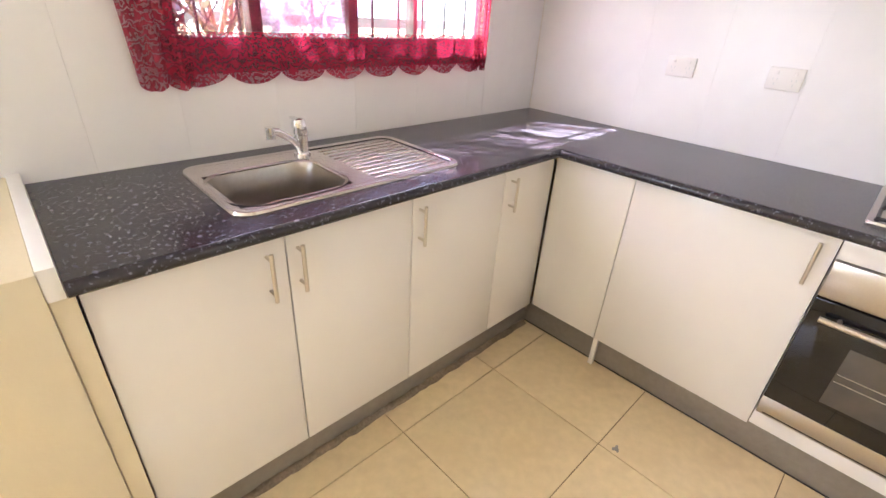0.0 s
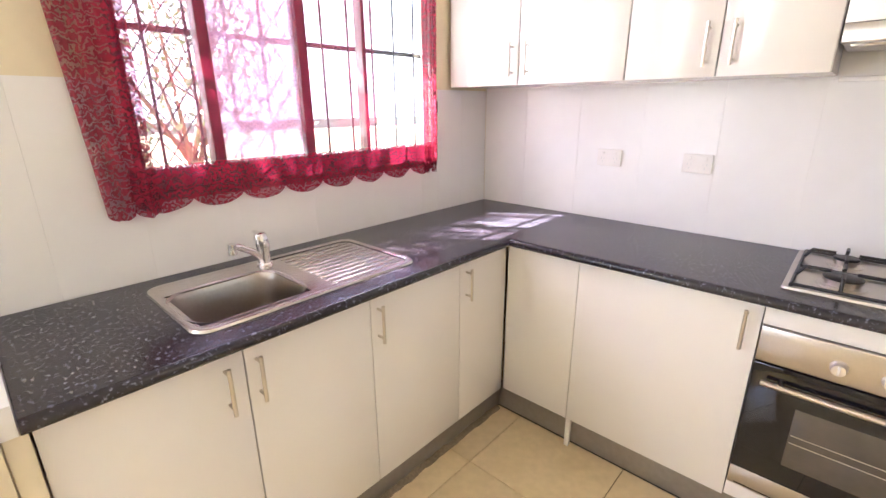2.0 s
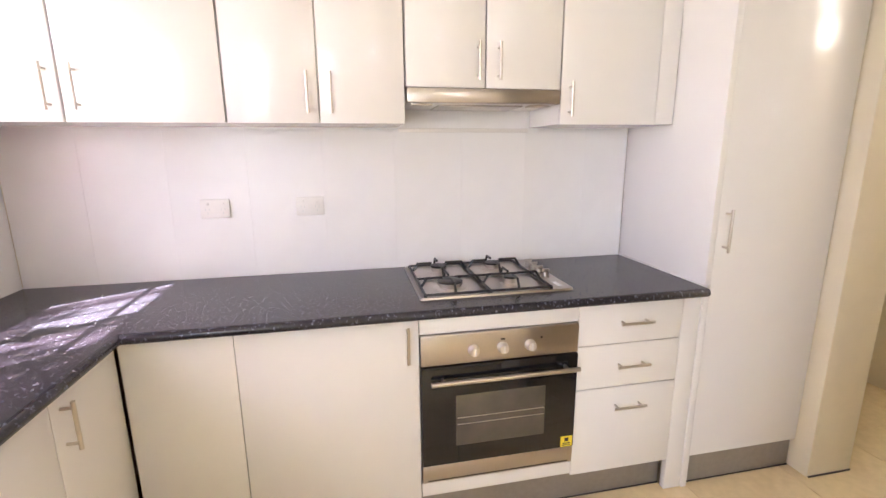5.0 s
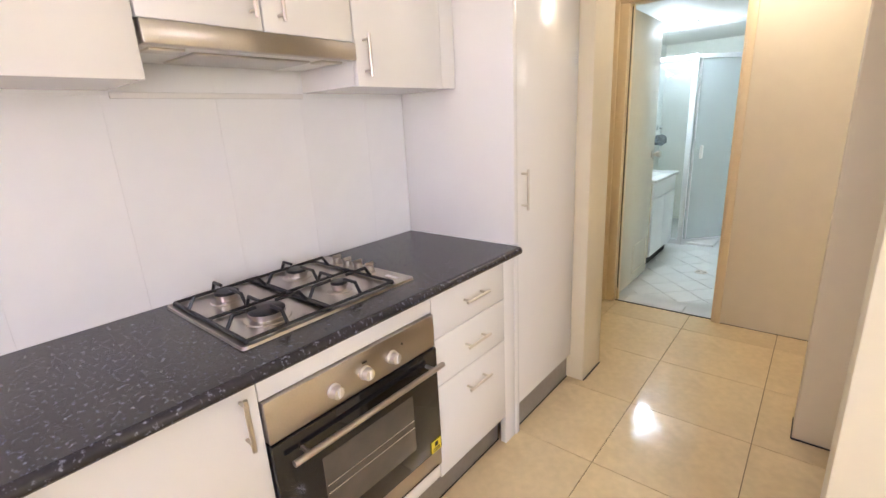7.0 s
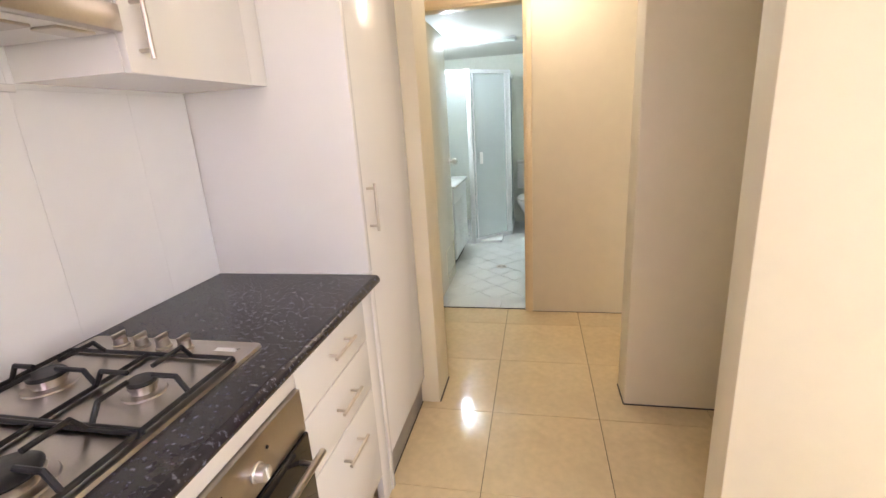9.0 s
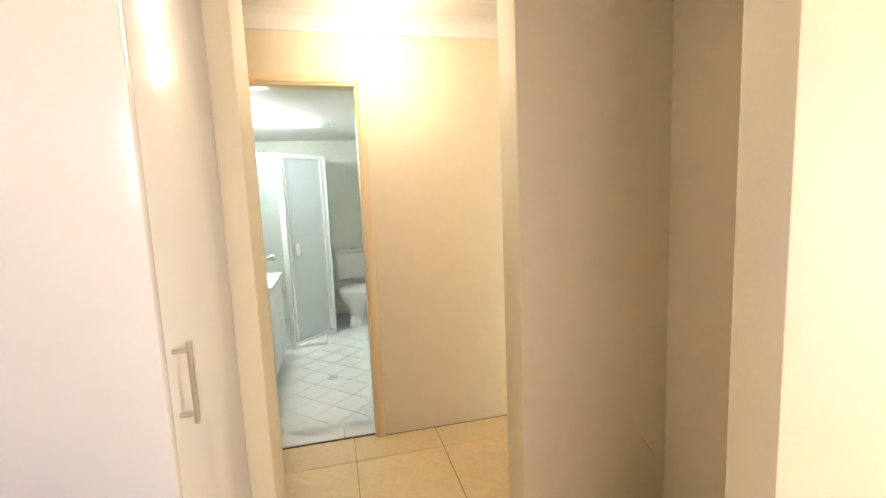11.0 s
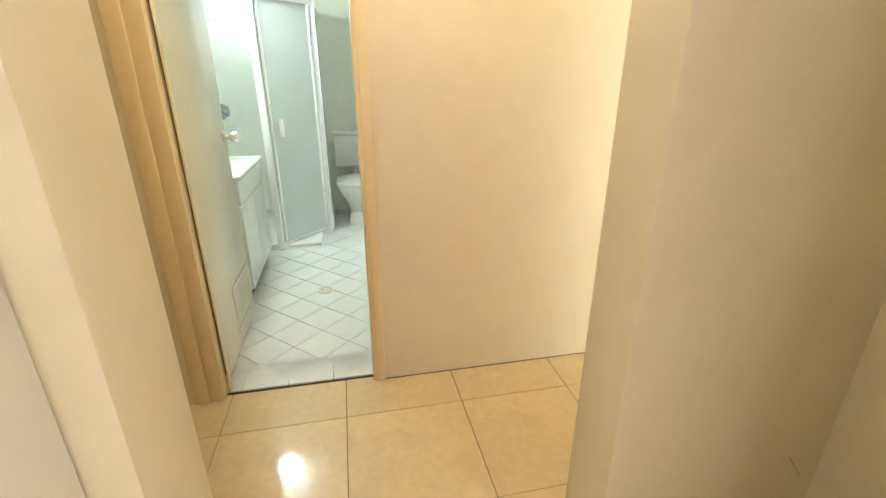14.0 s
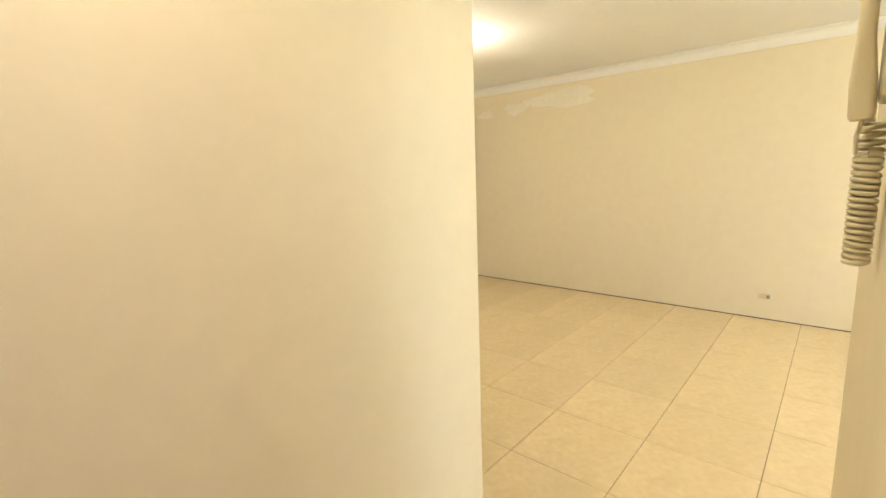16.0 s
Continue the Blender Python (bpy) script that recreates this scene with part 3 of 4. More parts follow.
TAPX, TAPY = 0.286, 1.092
tap = thing("tap", (TAPX, TAPY, 0.906), "chrome single-lever mixer tap with swivel spout", "tap")
part("base", lathe(B(), (TAPX, TAPY, 0.9058), [(0.027, 0), (0.027, 0.006), (0.023, 0.010)]), M_CHROME, tap)
part("body", lathe(B(), (TAPX, TAPY, 0.9155), [(0.021, 0), (0.021, 0.050), (0.023, 0.054), (0.023, 0.058)]), M_CHROME, tap)
part("lever", lathe(B(), (TAPX, TAPY, 0.9745), [(0.022, 0), (0.0235, 0.004), (0.0235, 0.036), (0.019, 0.046), (0.006, 0.050)], (-0.10, 0.05, 1)), M_CHROME, tap, "domed chrome lever cap")
part("grip", box(B(), (TAPX - 0.008, TAPY, 1.012), (TAPX + 0.008, TAPY + 0.055, 1.021), 0.003), M_CHROME, tap)
part("spout", tube(B(), [(TAPX - 0.010, TAPY - 0.004, 0.936), (TAPX - 0.045, TAPY - 0.018, 0.968), (TAPX - 0.095, TAPY - 0.038, 1.000), (TAPX - 0.118, TAPY - 0.047, 1.006)], 0.0115, 12), M_CHROME, tap)
part("aerator", rod(B(), (TAPX - 0.122, TAPY - 0.049, 1.018), (TAPX - 0.122, TAPY - 0.049, 0.984), 0.0145, seg=16), M_CHROME, tap)

# ---- gas hob ----
hob = thing("gas_hob", (1.48, -0.56, 0.9), "stainless four-burner gas hob set in the benchtop", "hob")
HX0, HX1, HY0, HY1 = 1.240, 1.718, -0.872, -0.276
bm = loft(B(), [rounded((HX0 + HX1) / 2, (HY0 + HY1) / 2, (HX1 - HX0) / 2, (HY1 - HY0) / 2, 0.012, 0.9005), rounded((HX0 + HX1) / 2, (HY0 + HY1) / 2, (HX1 - HX0) / 2 - 0.002, (HY1 - HY0) / 2 - 0.002, 0.012, 0.908),
                rounded((HX0 + HX1) / 2, (HY0 + HY1) / 2, (HX1 - HX0) / 2 - 0.014, (HY1 - HY0) / 2 - 0.014, 0.010, 0.906)], True)
part("plate", bm, M_STEEL, hob)
for x, y, r in ((1.365, -0.412, 0.050), (1.600, -0.412, 0.036), (1.365, -0.658, 0.027), (1.600, -0.658, 0.036)):
    b = part("burner", lathe(B(), (x, y, 0.906), [(r + 0.014, 0), (r + 0.012, 0.003), (r * 0.86, 0.005), (r * 0.86, 0.015), (r, 0.016), (r, 0.023)]), M_STEEL, hob)
    part("cap", lathe(B(), (x, y, 0.929), [(r * 0.98, 0), (r, 0.004), (r * 0.9, 0.008), (r * 0.3, 0.009)]), M_IRON, b, "black enamel burner cap")
for y0, y1, cs in ((-0.538, -0.298, -0.412), (-0.788, -0.546, -0.658)):
    bm = B()
    g, z = 0.0052, 0.913
    tube(bm, [(1.262, y0, z), (1.262, y1, z), (1.70, y1, z), (1.70, y0, z), (1.262, y0, z)], g)
    rod(bm, (1.480, y0, z), (1.480, y1, z), g, seg=8)
    for x in (1.365, 1.600):
        ins = 0.03
        for dx, dy in ((0, 1), (0, -1)):
            ye = y1 if dy > 0 else y0
            tube(bm, [(x, ye, z), (x, ye - dy * 0.022, z + 0.034), (x, cs + dy * ins, z + 0.034)], g)
        for xe, s in (((1.262 if x < 1.48 else 1.48), 1), ((1.48 if x < 1.48 else 1.70), -1)):
            tube(bm, [(xe, cs, z), (xe + s * 0.022, cs, z + 0.034), (x - s * ins, cs, z + 0.034)], g)
    for x in (1.262, 1.70):
        for y in (y0, y1):
            rod(bm, (x, y, 0.9055), (x, y, z), 0.006, seg=8)
    part("trivet", bm, M_IRON, hob, "black wire pan support")
for x in (1.42, 1.481, 1.542, 1.603):
    k = part("knob", lathe(B(), (x, -0.832, 0.906), [(0.019, 0), (0.019, 0.004), (0.016, 0.006), (0.014, 0.022), (0.010, 0.024)]), M_STEEL, hob)
    part("grip", box(B(), (x - 0.004, -0.850, 0.928), (x + 0.004, -0.814, 0.940), 0.002), M_STEEL, k)
part("logo_plate", box(B(), (1.28, -0.842, 0.9058), (1.34, -0.824, 0.9072)), M_CHROME, hob)

# ---- wall cabinets and rangehood ----
UX, UZ0, UZ1 = 1.430, 1.525, 2.168


def wall_unit(y0, y1, z0, doors, label):
    cab = thing("wall_cabinet", (1.6, (y0 + y1) / 2, z0), label, "cabinet", "kitchen wall cabinets")
    part("body", box(B(), (UX + 0.019, y0, z0), (E - 0.003, y1, UZ1)), M_CAB, cab)
    for d0, d1, hy, hz0, hz1 in doors:
        leaf = part("door", box(B(), (UX, d0 + 0.0015, z0 - 0.002), (UX + 0.018, d1 - 0.0015, UZ1), 0.0015), M_CAB, cab)
        bar_handle(leaf, (UX, hy, hz0), (UX, hy, hz1), (-1, 0, 0))
    return cab


W = "white gloss wall cabinet above the splashback"
wall_unit(0.352, 1.235, UZ0, [(0.832, 1.235, 0.862, 1.558, 1.700), (0.352, 0.828, 0.780, 1.558, 1.700)], W)
wall_unit(-0.262, 0.348, UZ0, [(0.042, 0.348, 0.078, 1.555, 1.694), (-0.262, 0.040, -0.001, 1.555, 1.694)], W)
wall_unit(-0.868, -0.266, 1.655, [(-0.565, -0.266, -0.536, 1.678, 1.812), (-0.868, -0.568, -0.616, 1.678, 1.812)], "white gloss wall cabinet above the rangehood")
wall_unit(-1.378, -0.872, UZ0, [(-1.295, -0.872, -0.908, 1.551, 1.681)], W)
fill = thing("wall_filler", (UX, -1.34, UZ0), "white filler panel between wall cabinet and pantry side", "panel")
part("board", box(B(), (UX + 0.002, -1.3785, UZ0), (UX + 0.018, -1.297, UZ1), 0.001), M_CAB, fill)

hood = thing("rangehood", (1.58, -0.567, 1.59), "slide-out stainless rangehood under the cabinet", "rangehood")
part("body", box(B(), (UX + 0.02, -0.862, 1.598), (E - 0.02, -0.272, 1.652), 0.003), M_PLASTIC, hood)
part("visor", box(B(), (UX - 0.012, -0.866, 1.598), (UX + 0.02, -0.268, 1.650), 0.004), M_STEEL, hood, "brushed steel front visor")
part("filter", box(B(), (UX + 0.06, -0.74, 1.592), (E - 0.06, -0.40, 1.5985), 0.002), M_STEEL, hood)
for y in (-0.80, -0.33):
    part("lamp_cover", box(B(), (UX + 0.03, y - 0.04, 1.592), (UX + 0.09, y + 0.04, 1.5985), 0.002), M_NICKEL, hood)
solid("batten", box(B(), (E - 0.016, -0.866, 1.505), (E - 0.009, -0.268, 1.522), 0.002), M_CAB, "thin batten on the wall under the rangehood", "batten")


def power_point(y, gangs, label):
    w = 0.114
    pp = thing("power_point", (E, y, 1.195), label, "power point", "power points")
    x = E - 0.0085
    plate = part("plate", box(B(), (x - 0.009, y - w / 2, 1.158), (x, y + w / 2, 1.236), 0.003), M_PLASTIC, pp)
    for s in (-1, 1):
        part("switch", box(B(), (x - 0.013, y + s * 0.030 - 0.006, 1.212), (x - 0.008, y + s * 0.030 + 0.006, 1.224), 0.001), M_PLASTIC, plate)
        bm = B()
        for dy, rz in ((-0.007, 0.6), (0.007, -0.6)):
            box(bm, (x - 0.0096, y + s * 0.030 + dy - 0.0012, 1.190), (x - 0.0085, y + s * 0.030 + dy + 0.0012, 1.199))
        box(bm, (x - 0.0096, y + s * 0.030 - 0.0012, 1.174), (x - 0.0085, y + s * 0.030 + 0.0012, 1.183))
        part("socket", bm, M_BATHGROUT, plate)


power_point(0.500, 2, "white double power point on the tiled splashback")
power_point(0.122, 2, "white double power point on the tiled splashback")

# ---- kitchen window ----
win = thing("window_1", (0.65, N, WZ0), "sliding window with dark frame and security bars", "window", kind="structure")
FY0, FY1 = N + 0.02, N + 0.075
for a, b in (((WX0, N - 0.004, WZ0), (WX1, FY1, WZ0 + 0.030)), ((WX0, N - 0.004, WZ1 - 0.03), (WX1, FY1, WZ1)),
             ((WX0, N - 0.004, WZ0 + 0.030), (WX0 + 0.030, FY1, WZ1 - 0.03)), ((WX1 - 0.024, N - 0.004, WZ0 + 0.030), (WX1, FY1, WZ1 - 0.03))):
    part("window_frame", box(B(), a, b, 0.003), M_FRAME, win)
for x0, x1 in ((0.245, 0.283), (0.604, 0.644), (0.908, 0.928)):
    part("mullion", box(B(), (x0, FY0, WZ0 + 0.03), (x1, FY1 - 0.002, WZ1 - 0.03), 0.003), M_FRAME, win)
part("sash_rail", box(B(), (WX0 + 0.03, FY0, WZ0 + 0.03), (WX1 - 0.024, FY1 - 0.004, WZ0 + 0.10), 0.004), M_FRAME, win)
for x0, x1, m in ((0.025, 0.245, M_PANE), (0.283, 0.604, M_LACEPANE), (0.644, 0.908, M_PANE), (0.928, 1.314, M_PANE)):
    pane = part("pane", box(B(), (x0, FY1 - 0.03, WZ0 + 0.10), (x1, FY1 - 0.026, WZ1 - 0.03)), m, win)
    pane.visible_shadow = False
grille = thing("security_grille", (0.65, N + T, WZ0), "black welded security bars outside the window", "window bars")
GY = N + 0.100
for i in range(10):
    x = 0.112 + i * 0.1302
    part("bar", rod(B(), (x, GY, WZ0 - 0.02), (x, GY, WZ1 + 0.02), 0.0055, seg=8), M_BAR, grille)
for z in (1.22, 1.672, 2.09):
    part("rail", box(B(), (WX0 - 0.02, GY + 0.004, z - 0.010), (WX1 + 0.02, GY + 0.012, z + 0.010), 0.001), M_BAR, grille)
screen = thing("lattice_screen", (0.10, N + 0.09, WZ0), "diamond lattice security screen over the side sash", "security screen")
bm = B()
zlo, zhi, xlo, xhi = WZ0 + 0.09, WZ1 - 0.03, 0.026, 0.600
step = 0.074
for s in (1, -1):
    k = -int((zhi - zlo) / step) - 2
    while k < (xhi - xlo) / step + 26:
        # slanted wire x = c + s * 0.74 * (z - zlo)
        c = xlo + k * step
        zs = []
        for xe in (xlo, xhi):
            zs.append(zlo + (xe - c) / (s * 0.74))
        z0, z1 = max(zlo, min(zs)), min(zhi, max(zs))
        if z1 - z0 > 0.01:
            rod(bm, (c + s * 0.74 * (z0 - zlo), FY1 + 0.006, z0), (c + s * 0.74 * (z1 - zlo), FY1 + 0.006, z1), 0.0024, seg=5)
        k += 1
part("lattice", bm, M_BAR, screen)
latch = part("window_latch", box(B(), (WX1 - 0.022, N - 0.018, 1.40), (WX1 - 0.006, N - 0.0045, 1.46), 0.003), M_BAR, win)


def cloth(bm, x0, x1, z0, z1, waves, amp, y, nx, scallop=0.0, scallops=1, lean=0.0):
    """A hanging sheet with folds; its lower edge runs in scallops."""
    nz = 14
    grid = []
    for j in range(nz + 1):
        f = j / nz
        row = []
        for i in range(nx + 1):
            u = i / nx
            dip = scallop * abs(math.sin(math.pi * u * scallops)) ** 0.7
            z = z1 + (z0 - dip - z1) * f
            a = amp * (0.6 + 0.4 * f)
            yy = y - a * math.sin(2 * math.pi * waves * u + 0.5 * math.sin(3 * u + f * 1.3)) - 0.3 * a * math.sin(2 * math.pi * waves * 2.3 * u)
            row.append(bm.verts.new((x0 + (x1 - x0) * u + lean * f * (1 - u), yy, z)))
        grid.append(row)
    for p, q in zip(grid, grid[1:]):
        for i in range(nx):
            bm.faces.new((p[i], p[i + 1], q[i + 1], q[i]))
    return bm


curtain = thing("curtain", (0.6, N - 0.03, 1.12), "sheer crimson lace curtain with scalloped hem over the window", "curtain")
part("panel", cloth(B(), 0.00, 0.93, 1.265, 2.16, 7, 0.007, N - 0.030, 130), M_SHEER, curtain, "sheer crimson voile")
part("hem", cloth(B(), -0.03, 1.29, 1.148, 1.262, 9, 0.007, N - 0.030, 160, 0.036, 8), M_LACE, curtain, "scalloped crimson lace hem")
part("gathered_edge", cloth(B(), -0.168, 0.040, 1.128, 2.16, 3, 0.012, N - 0.038, 60, 0.02, 2, 0.062), M_LACE, curtain, "gathered crimson lace edge")
part("gathered_edge", cloth(B(), 1.205, 1.306, 1.145, 2.16, 4, 0.012, N - 0.036, 60, 0.03, 2), curtain_material("crimson_gather", 0.35, 0.75), curtain, "gathered crimson edge")
rodt = thing("curtain_rod", (0.55, N - 0.03, 2.165), "thin curtain rod above the kitchen window", "curtain rod")
part("rod", rod(B(), (-0.20, N - 0.032, 2.168), (1.34, N - 0.032, 2.168), 0.006), M_PLASTIC, rodt)
for x in (-0.19, 1.33):
    part("bracket", box(B(), (x - 0.006, N - 0.04, 2.155), (x + 0.006, N, 2.18), 0.002), M_PLASTIC, rodt)

# ---- outside ----
bm = B()
box(bm, (-300, -300, -0.6), (300, 300, -0.5))
solid("ground", bm, M_GRASS, "dry lawn outside the window", "ground", kind="structure")
# Added slab, out of view, to stop direct sun reaching the living room floor.
structure("living_sun_blocker", [((-4.37, N + T + 0.001, 2.34), (-1.255, 3.25, 2.44))], M_RENDER, "unseen white slab blocking sun at the living room window", "roof")
# Eave out of view; its depth is set to end the sun patch.
structure("eave", [((-1.25, N + T + 0.001, 2.34), (2.6, 1.83, 2.44))], M_RENDER, "unseen white eave above the kitchen window, trims the sun patch", "eave")
# Added self-lit sheet: its glow whitens the window and lights the kitchen.
M_BACKDROP_GLOW = mat("glowing_backdrop", (0.95, 0.97, 1.0), 1.0, var=0.02, scale=0.1, emit=0.15)
structure("backdrop", [((-90, 70, -1), (120, 70.5, 40))], M_BACKDROP_GLOW, "pale self-lit backdrop sheet beyond the yard", "backdrop")
rng = random.Random(4)


def shrub(at, height, spread, leaves):
    """A tapered trunk with limbs and a crown of many single leaves."""
    t = thing("tree", at, "small leafy tree in the yard, for the view and sun blocking", "tree")
    bm = B()
    base = Vector(at)
    top = base + Vector((0.05, 0, height * 0.55))
    rod(bm, base, top, 0.06, 0.035, 10)
    tips = []
    for k in range(9):
        a = k * 2.4
        tip = top + Vector((math.cos(a) * spread * 0.6, math.sin(a) * spread * 0.5, height * (0.05 + 0.045 * k)))
        rod(bm, top - Vector((0, 0, 0.05 * k)), tip, 0.022, 0.008, 6)
        tips.append(tip)
    part("trunk", bm, M_BARK, t)
    verts, faces = [], []
    for k in range(leaves):
        c = rng.choice(tips) + Vector((rng.gauss(0, spread * 0.28), rng.gauss(0, spread * 0.25), rng.gauss(0, height * 0.13)))
        u = Vector((rng.gauss(0, 1), rng.gauss(0, 1), rng.gauss(0, 1))).normalized() * rng.uniform(0.03, 0.06)
        v = u.orthogonal().normalized() * u.length * 0.45
        n0 = len(verts)
        verts += [c - u - base, c + v - base, c + u - base, c - v - base]
        faces.append((n0, n0 + 1, n0 + 2, n0 + 3))
    me = bpy.data.meshes.new("crown")
    me.from_pydata(verts, [], faces)
    me.materials.append(M_LEAF)
    crown = new("crown", me)
    crown.parent = t
    tagged(crown, "green leaves", kind="stuff")
    return t


shrub((0.95, 3.7, -0.5), 3.0, 0.8, 800)
shrub((1.9, 5.6, -0.5), 3.6, 1.0, 1000)
# Crown out of view, added in the sun's way to shade the left panes.
shrub((-1.80, 3.9, -0.5), 5.6, 0.85, 7000)

# ---- living room window, behind the walk ----
w2 = thing("window_2", (-2.4, N, 0.6), "large living room window with white frame", "window", kind="structure")
for a, b in (((-3.5, N + 0.02, 0.6), (-1.3, N + 0.08, 0.65)), ((-3.5, N + 0.02, 2.05), (-1.3, N + 0.08, 2.1)), ((-3.5, N + 0.02, 0.65), (-3.45, N + 0.08, 2.05)),
             ((-1.35, N + 0.02, 0.65), (-1.3, N + 0.08, 2.05)), ((-2.43, N + 0.02, 0.65), (-2.38, N + 0.08, 2.05))):
    part("window_frame", box(B(), a, b, 0.003), M_ALUM, w2)
for x0, x1 in ((-3.45, -2.43), (-2.38, -1.35)):
    pane = part("pane", box(B(), (x0, N + 0.045, 0.65), (x1, N + 0.05, 2.05)), M_PANE, w2)
    pane.visible_shadow = False


# ---- ceiling lights ----
def oyster(x, y, label, r=0.15):
    t = thing("ceiling_light", (x, y, CEIL), label, "ceiling light", "ceiling lights")
    part("base", lathe(B(), (x, y, CEIL - 0.001), [(r * 0.8, 0), (r * 0.8, -0.02), (r * 0.7, -0.024)]), M_PLASTIC, t)
    shade = part("shade", lathe(B(), (x, y, CEIL - 0.02), [(r * 0.98, 0.0), (r, -0.010), (r * 0.92, -0.03), (r * 0.62, -0.05), (r * 0.50, -0.07), (r * 0.46, -0.10), (r * 0.30, -0.125), (0.01, -0.135)]), M_GLOW, t, "lit frosted glass shade")
    shade.visible_shadow = False


oyster(-2.50, -0.85, "lit frosted glass ceiling light in the dining area")
oyster(0.58, -2.76, "lit frosted glass ceiling light in the hall")
oyster(-2.25, -4.60, "lit frosted glass ceiling light in the living room")

# ---- bathroom things ----
tube_light = thing("batten_light", (1.46, -4.70, BCEIL), "lit fluorescent batten on the bathroom ceiling", "ceiling light")
part("batten", box(B(), (1.26, -4.75, BCEIL - 0.02), (1.66, -4.65, BCEIL - 0.001), 0.004), M_ALUM, tube_light)
d = part("diffuser", box(B(), (1.28, -4.74, BCEIL - 0.048), (1.64, -4.66, BCEIL - 0.0205), 0.008), M_TUBE, tube_light, "lit white diffuser")
d.visible_shadow = False
vent = thing("exhaust_vent", (1.0, -4.95, BCEIL), "white slatted vent in the bathroom ceiling", "vent")
part("frame", box(B(), (0.80, -5.06, BCEIL - 0.014), (1.21, -4.84, BCEIL - 0.001), 0.004), M_ALUM, vent)
for k in range(6):
    part("slat", box(B(), (0.82, -5.045 + k * 0.036, BCEIL - 0.020), (1.19, -5.025 + k * 0.036, BCEIL - 0.0135)), M_BATHGROUT, vent)

van = thing("vanity", (1.64, -4.40, 0), "white vanity cabinet with moulded basin top", "vanity")
VX, VY0, VY1 = 1.357, -4.805, -4.06
part("body", box(B(), (VX + 0.018, VY0, 0.10), (1.898, VY1, 0.785), 0.002), M_DOOR, van)
part("plinth", box(B(), (VX + 0.05, VY0 + 0.02, 0), (1.898, VY1 - 0.02, 0.10)), M_GAP, van)
for a, b in ((VY0 + 0.003, (VY0 + VY1) / 2 - 0.002), ((VY0 + VY1) / 2 + 0.002, VY1 - 0.003)):
    part("door", box(B(), (VX, a, 0.105), (VX + 0.017, b, 0.63), 0.003), M_ALUM, van)
part("drawer", box(B(), (VX, VY0 + 0.003, 0.635), (VX + 0.017, VY1 - 0.003, 0.782), 0.003), M_ALUM, van)
bm = B()
box(bm, (VX - 0.02, VY0 - 0.01, 0.786), (1.898, VY1 + 0.01, 0.812), 0.006)
part("top", bm, M_CERAMIC, van, "glossy white moulded top")
bm = loft(B(), [rounded(1.63, -4.41, 0.20, 0.24, 0.12, 0.814), rounded(1.63, -4.41, 0.185, 0.225, 0.11, 0.8125)], True)
part("basin", bm, M_CERAMIC, van)

shower = thing("shower_screen", (1.32, -5.03, 0), "neo-angle shower screen in white frames with frosted panes", "shower")
P1, P2, SH = Vector((1.318, -5.03, 0)), Vector((0.925, -5.448, 0)), 1.90
A0, C0 = Vector((1.895, -5.03, 0)), Vector((0.925, BB + 0.005, 0))


def screen_side(a, b, frosted, name):
    d = (b - a).normalized()
    up = Vector((0, 0, 1))
    n = d.cross(up)
    for z0, z1 in ((0.0, 0.055), (SH - 0.04, SH)):
        bm = B()
        w = 0.022
        c = [a + n * w, b + n * w, b - n * w, a - n * w]
        loft(bm, [[p + up * z0 for p in c], [p + up * z1 for p in c]], True)
        part("rail", bm, M_ALUM, shower)
    bm = B()
    c = [a + n * 0.003, b + n * 0.003, b - n * 0.003, a - n * 0.003]
    loft(bm, [[p + up * 0.055 for p in c], [p + up * (SH - 0.04) for p in c]], True)
    return part(name, bm, frosted, shower)


screen_side(A0, P1, M_SHOWERCLEAR, "pane")
sd = screen_side(P1, P2, M_SHOWER, "door")
screen_side(P2, C0, M_SHOWER, "pane")
for p in (P1, P2):
    part("post", box(B(), (p.x - 0.024, p.y - 0.024, 0), (p.x + 0.024, p.y + 0.024, SH + 0.002), 0.004), M_ALUM, shower)
dd = (P2 - P1).normalized()
nn = Vector((dd.y, -dd.x, 0))
if nn.y < 0:
    nn = -nn
for f in (0.09, 0.91):
    p = P1 + dd * ((P2 - P1).length * f) + nn * 0.006
    part("stile", rod(B(), p + Vector((0, 0, 0.06)), p + Vector((0, 0, SH - 0.04)), 0.012, seg=6), M_ALUM, sd)
hp = P1 + dd * 0.12 + nn * 0.035
part("handle", box(B(), hp - Vector((0.016, 0.014, 0.065)) + Vector((0, 0, 0.97)), hp + Vector((0.016, 0.014, 0.065)) + Vector((0, 0, 0.97)), 0.006), M_PLASTIC, sd, "white pull handle")
base = thing("shower_tray", (1.5, -5.6, 0), "low white shower base", "shower tray")
part("tray", box(B(), (1.0, BB + 0.002, 0.0), (1.895, -5.05, 0.03), 0.006), M_CERAMIC, base)
taps = thing("shower_set", (1.60, BB, 1.15), "chrome shower arm, rose and taps on the back wall", "shower")
part("arm", tube(B(), [(1.90, -5.85, 1.83), (1.82, -5.84, 1.86), (1.73, -5.82, 1.785)], 0.010), M_CHROME, taps)
part("rose", lathe(B(), (1.725, -5.82, 1.78), [(0.012, 0.02), (0.045, -0.005), (0.045, -0.016), (0.02, -0.018)]), M_CHROME, taps)
for y in (-5.98, -5.78):
    part("handle", lathe(B(), (1.90, y, 1.20), [(0.03, 0), (0.03, 0.01), (0.014, 0.02), (0.014, 0.04), (0.03, 0.045), (0.028, 0.075), (0.01, 0.08)], (-1, 0, 0), 16), M_CHROME, taps)
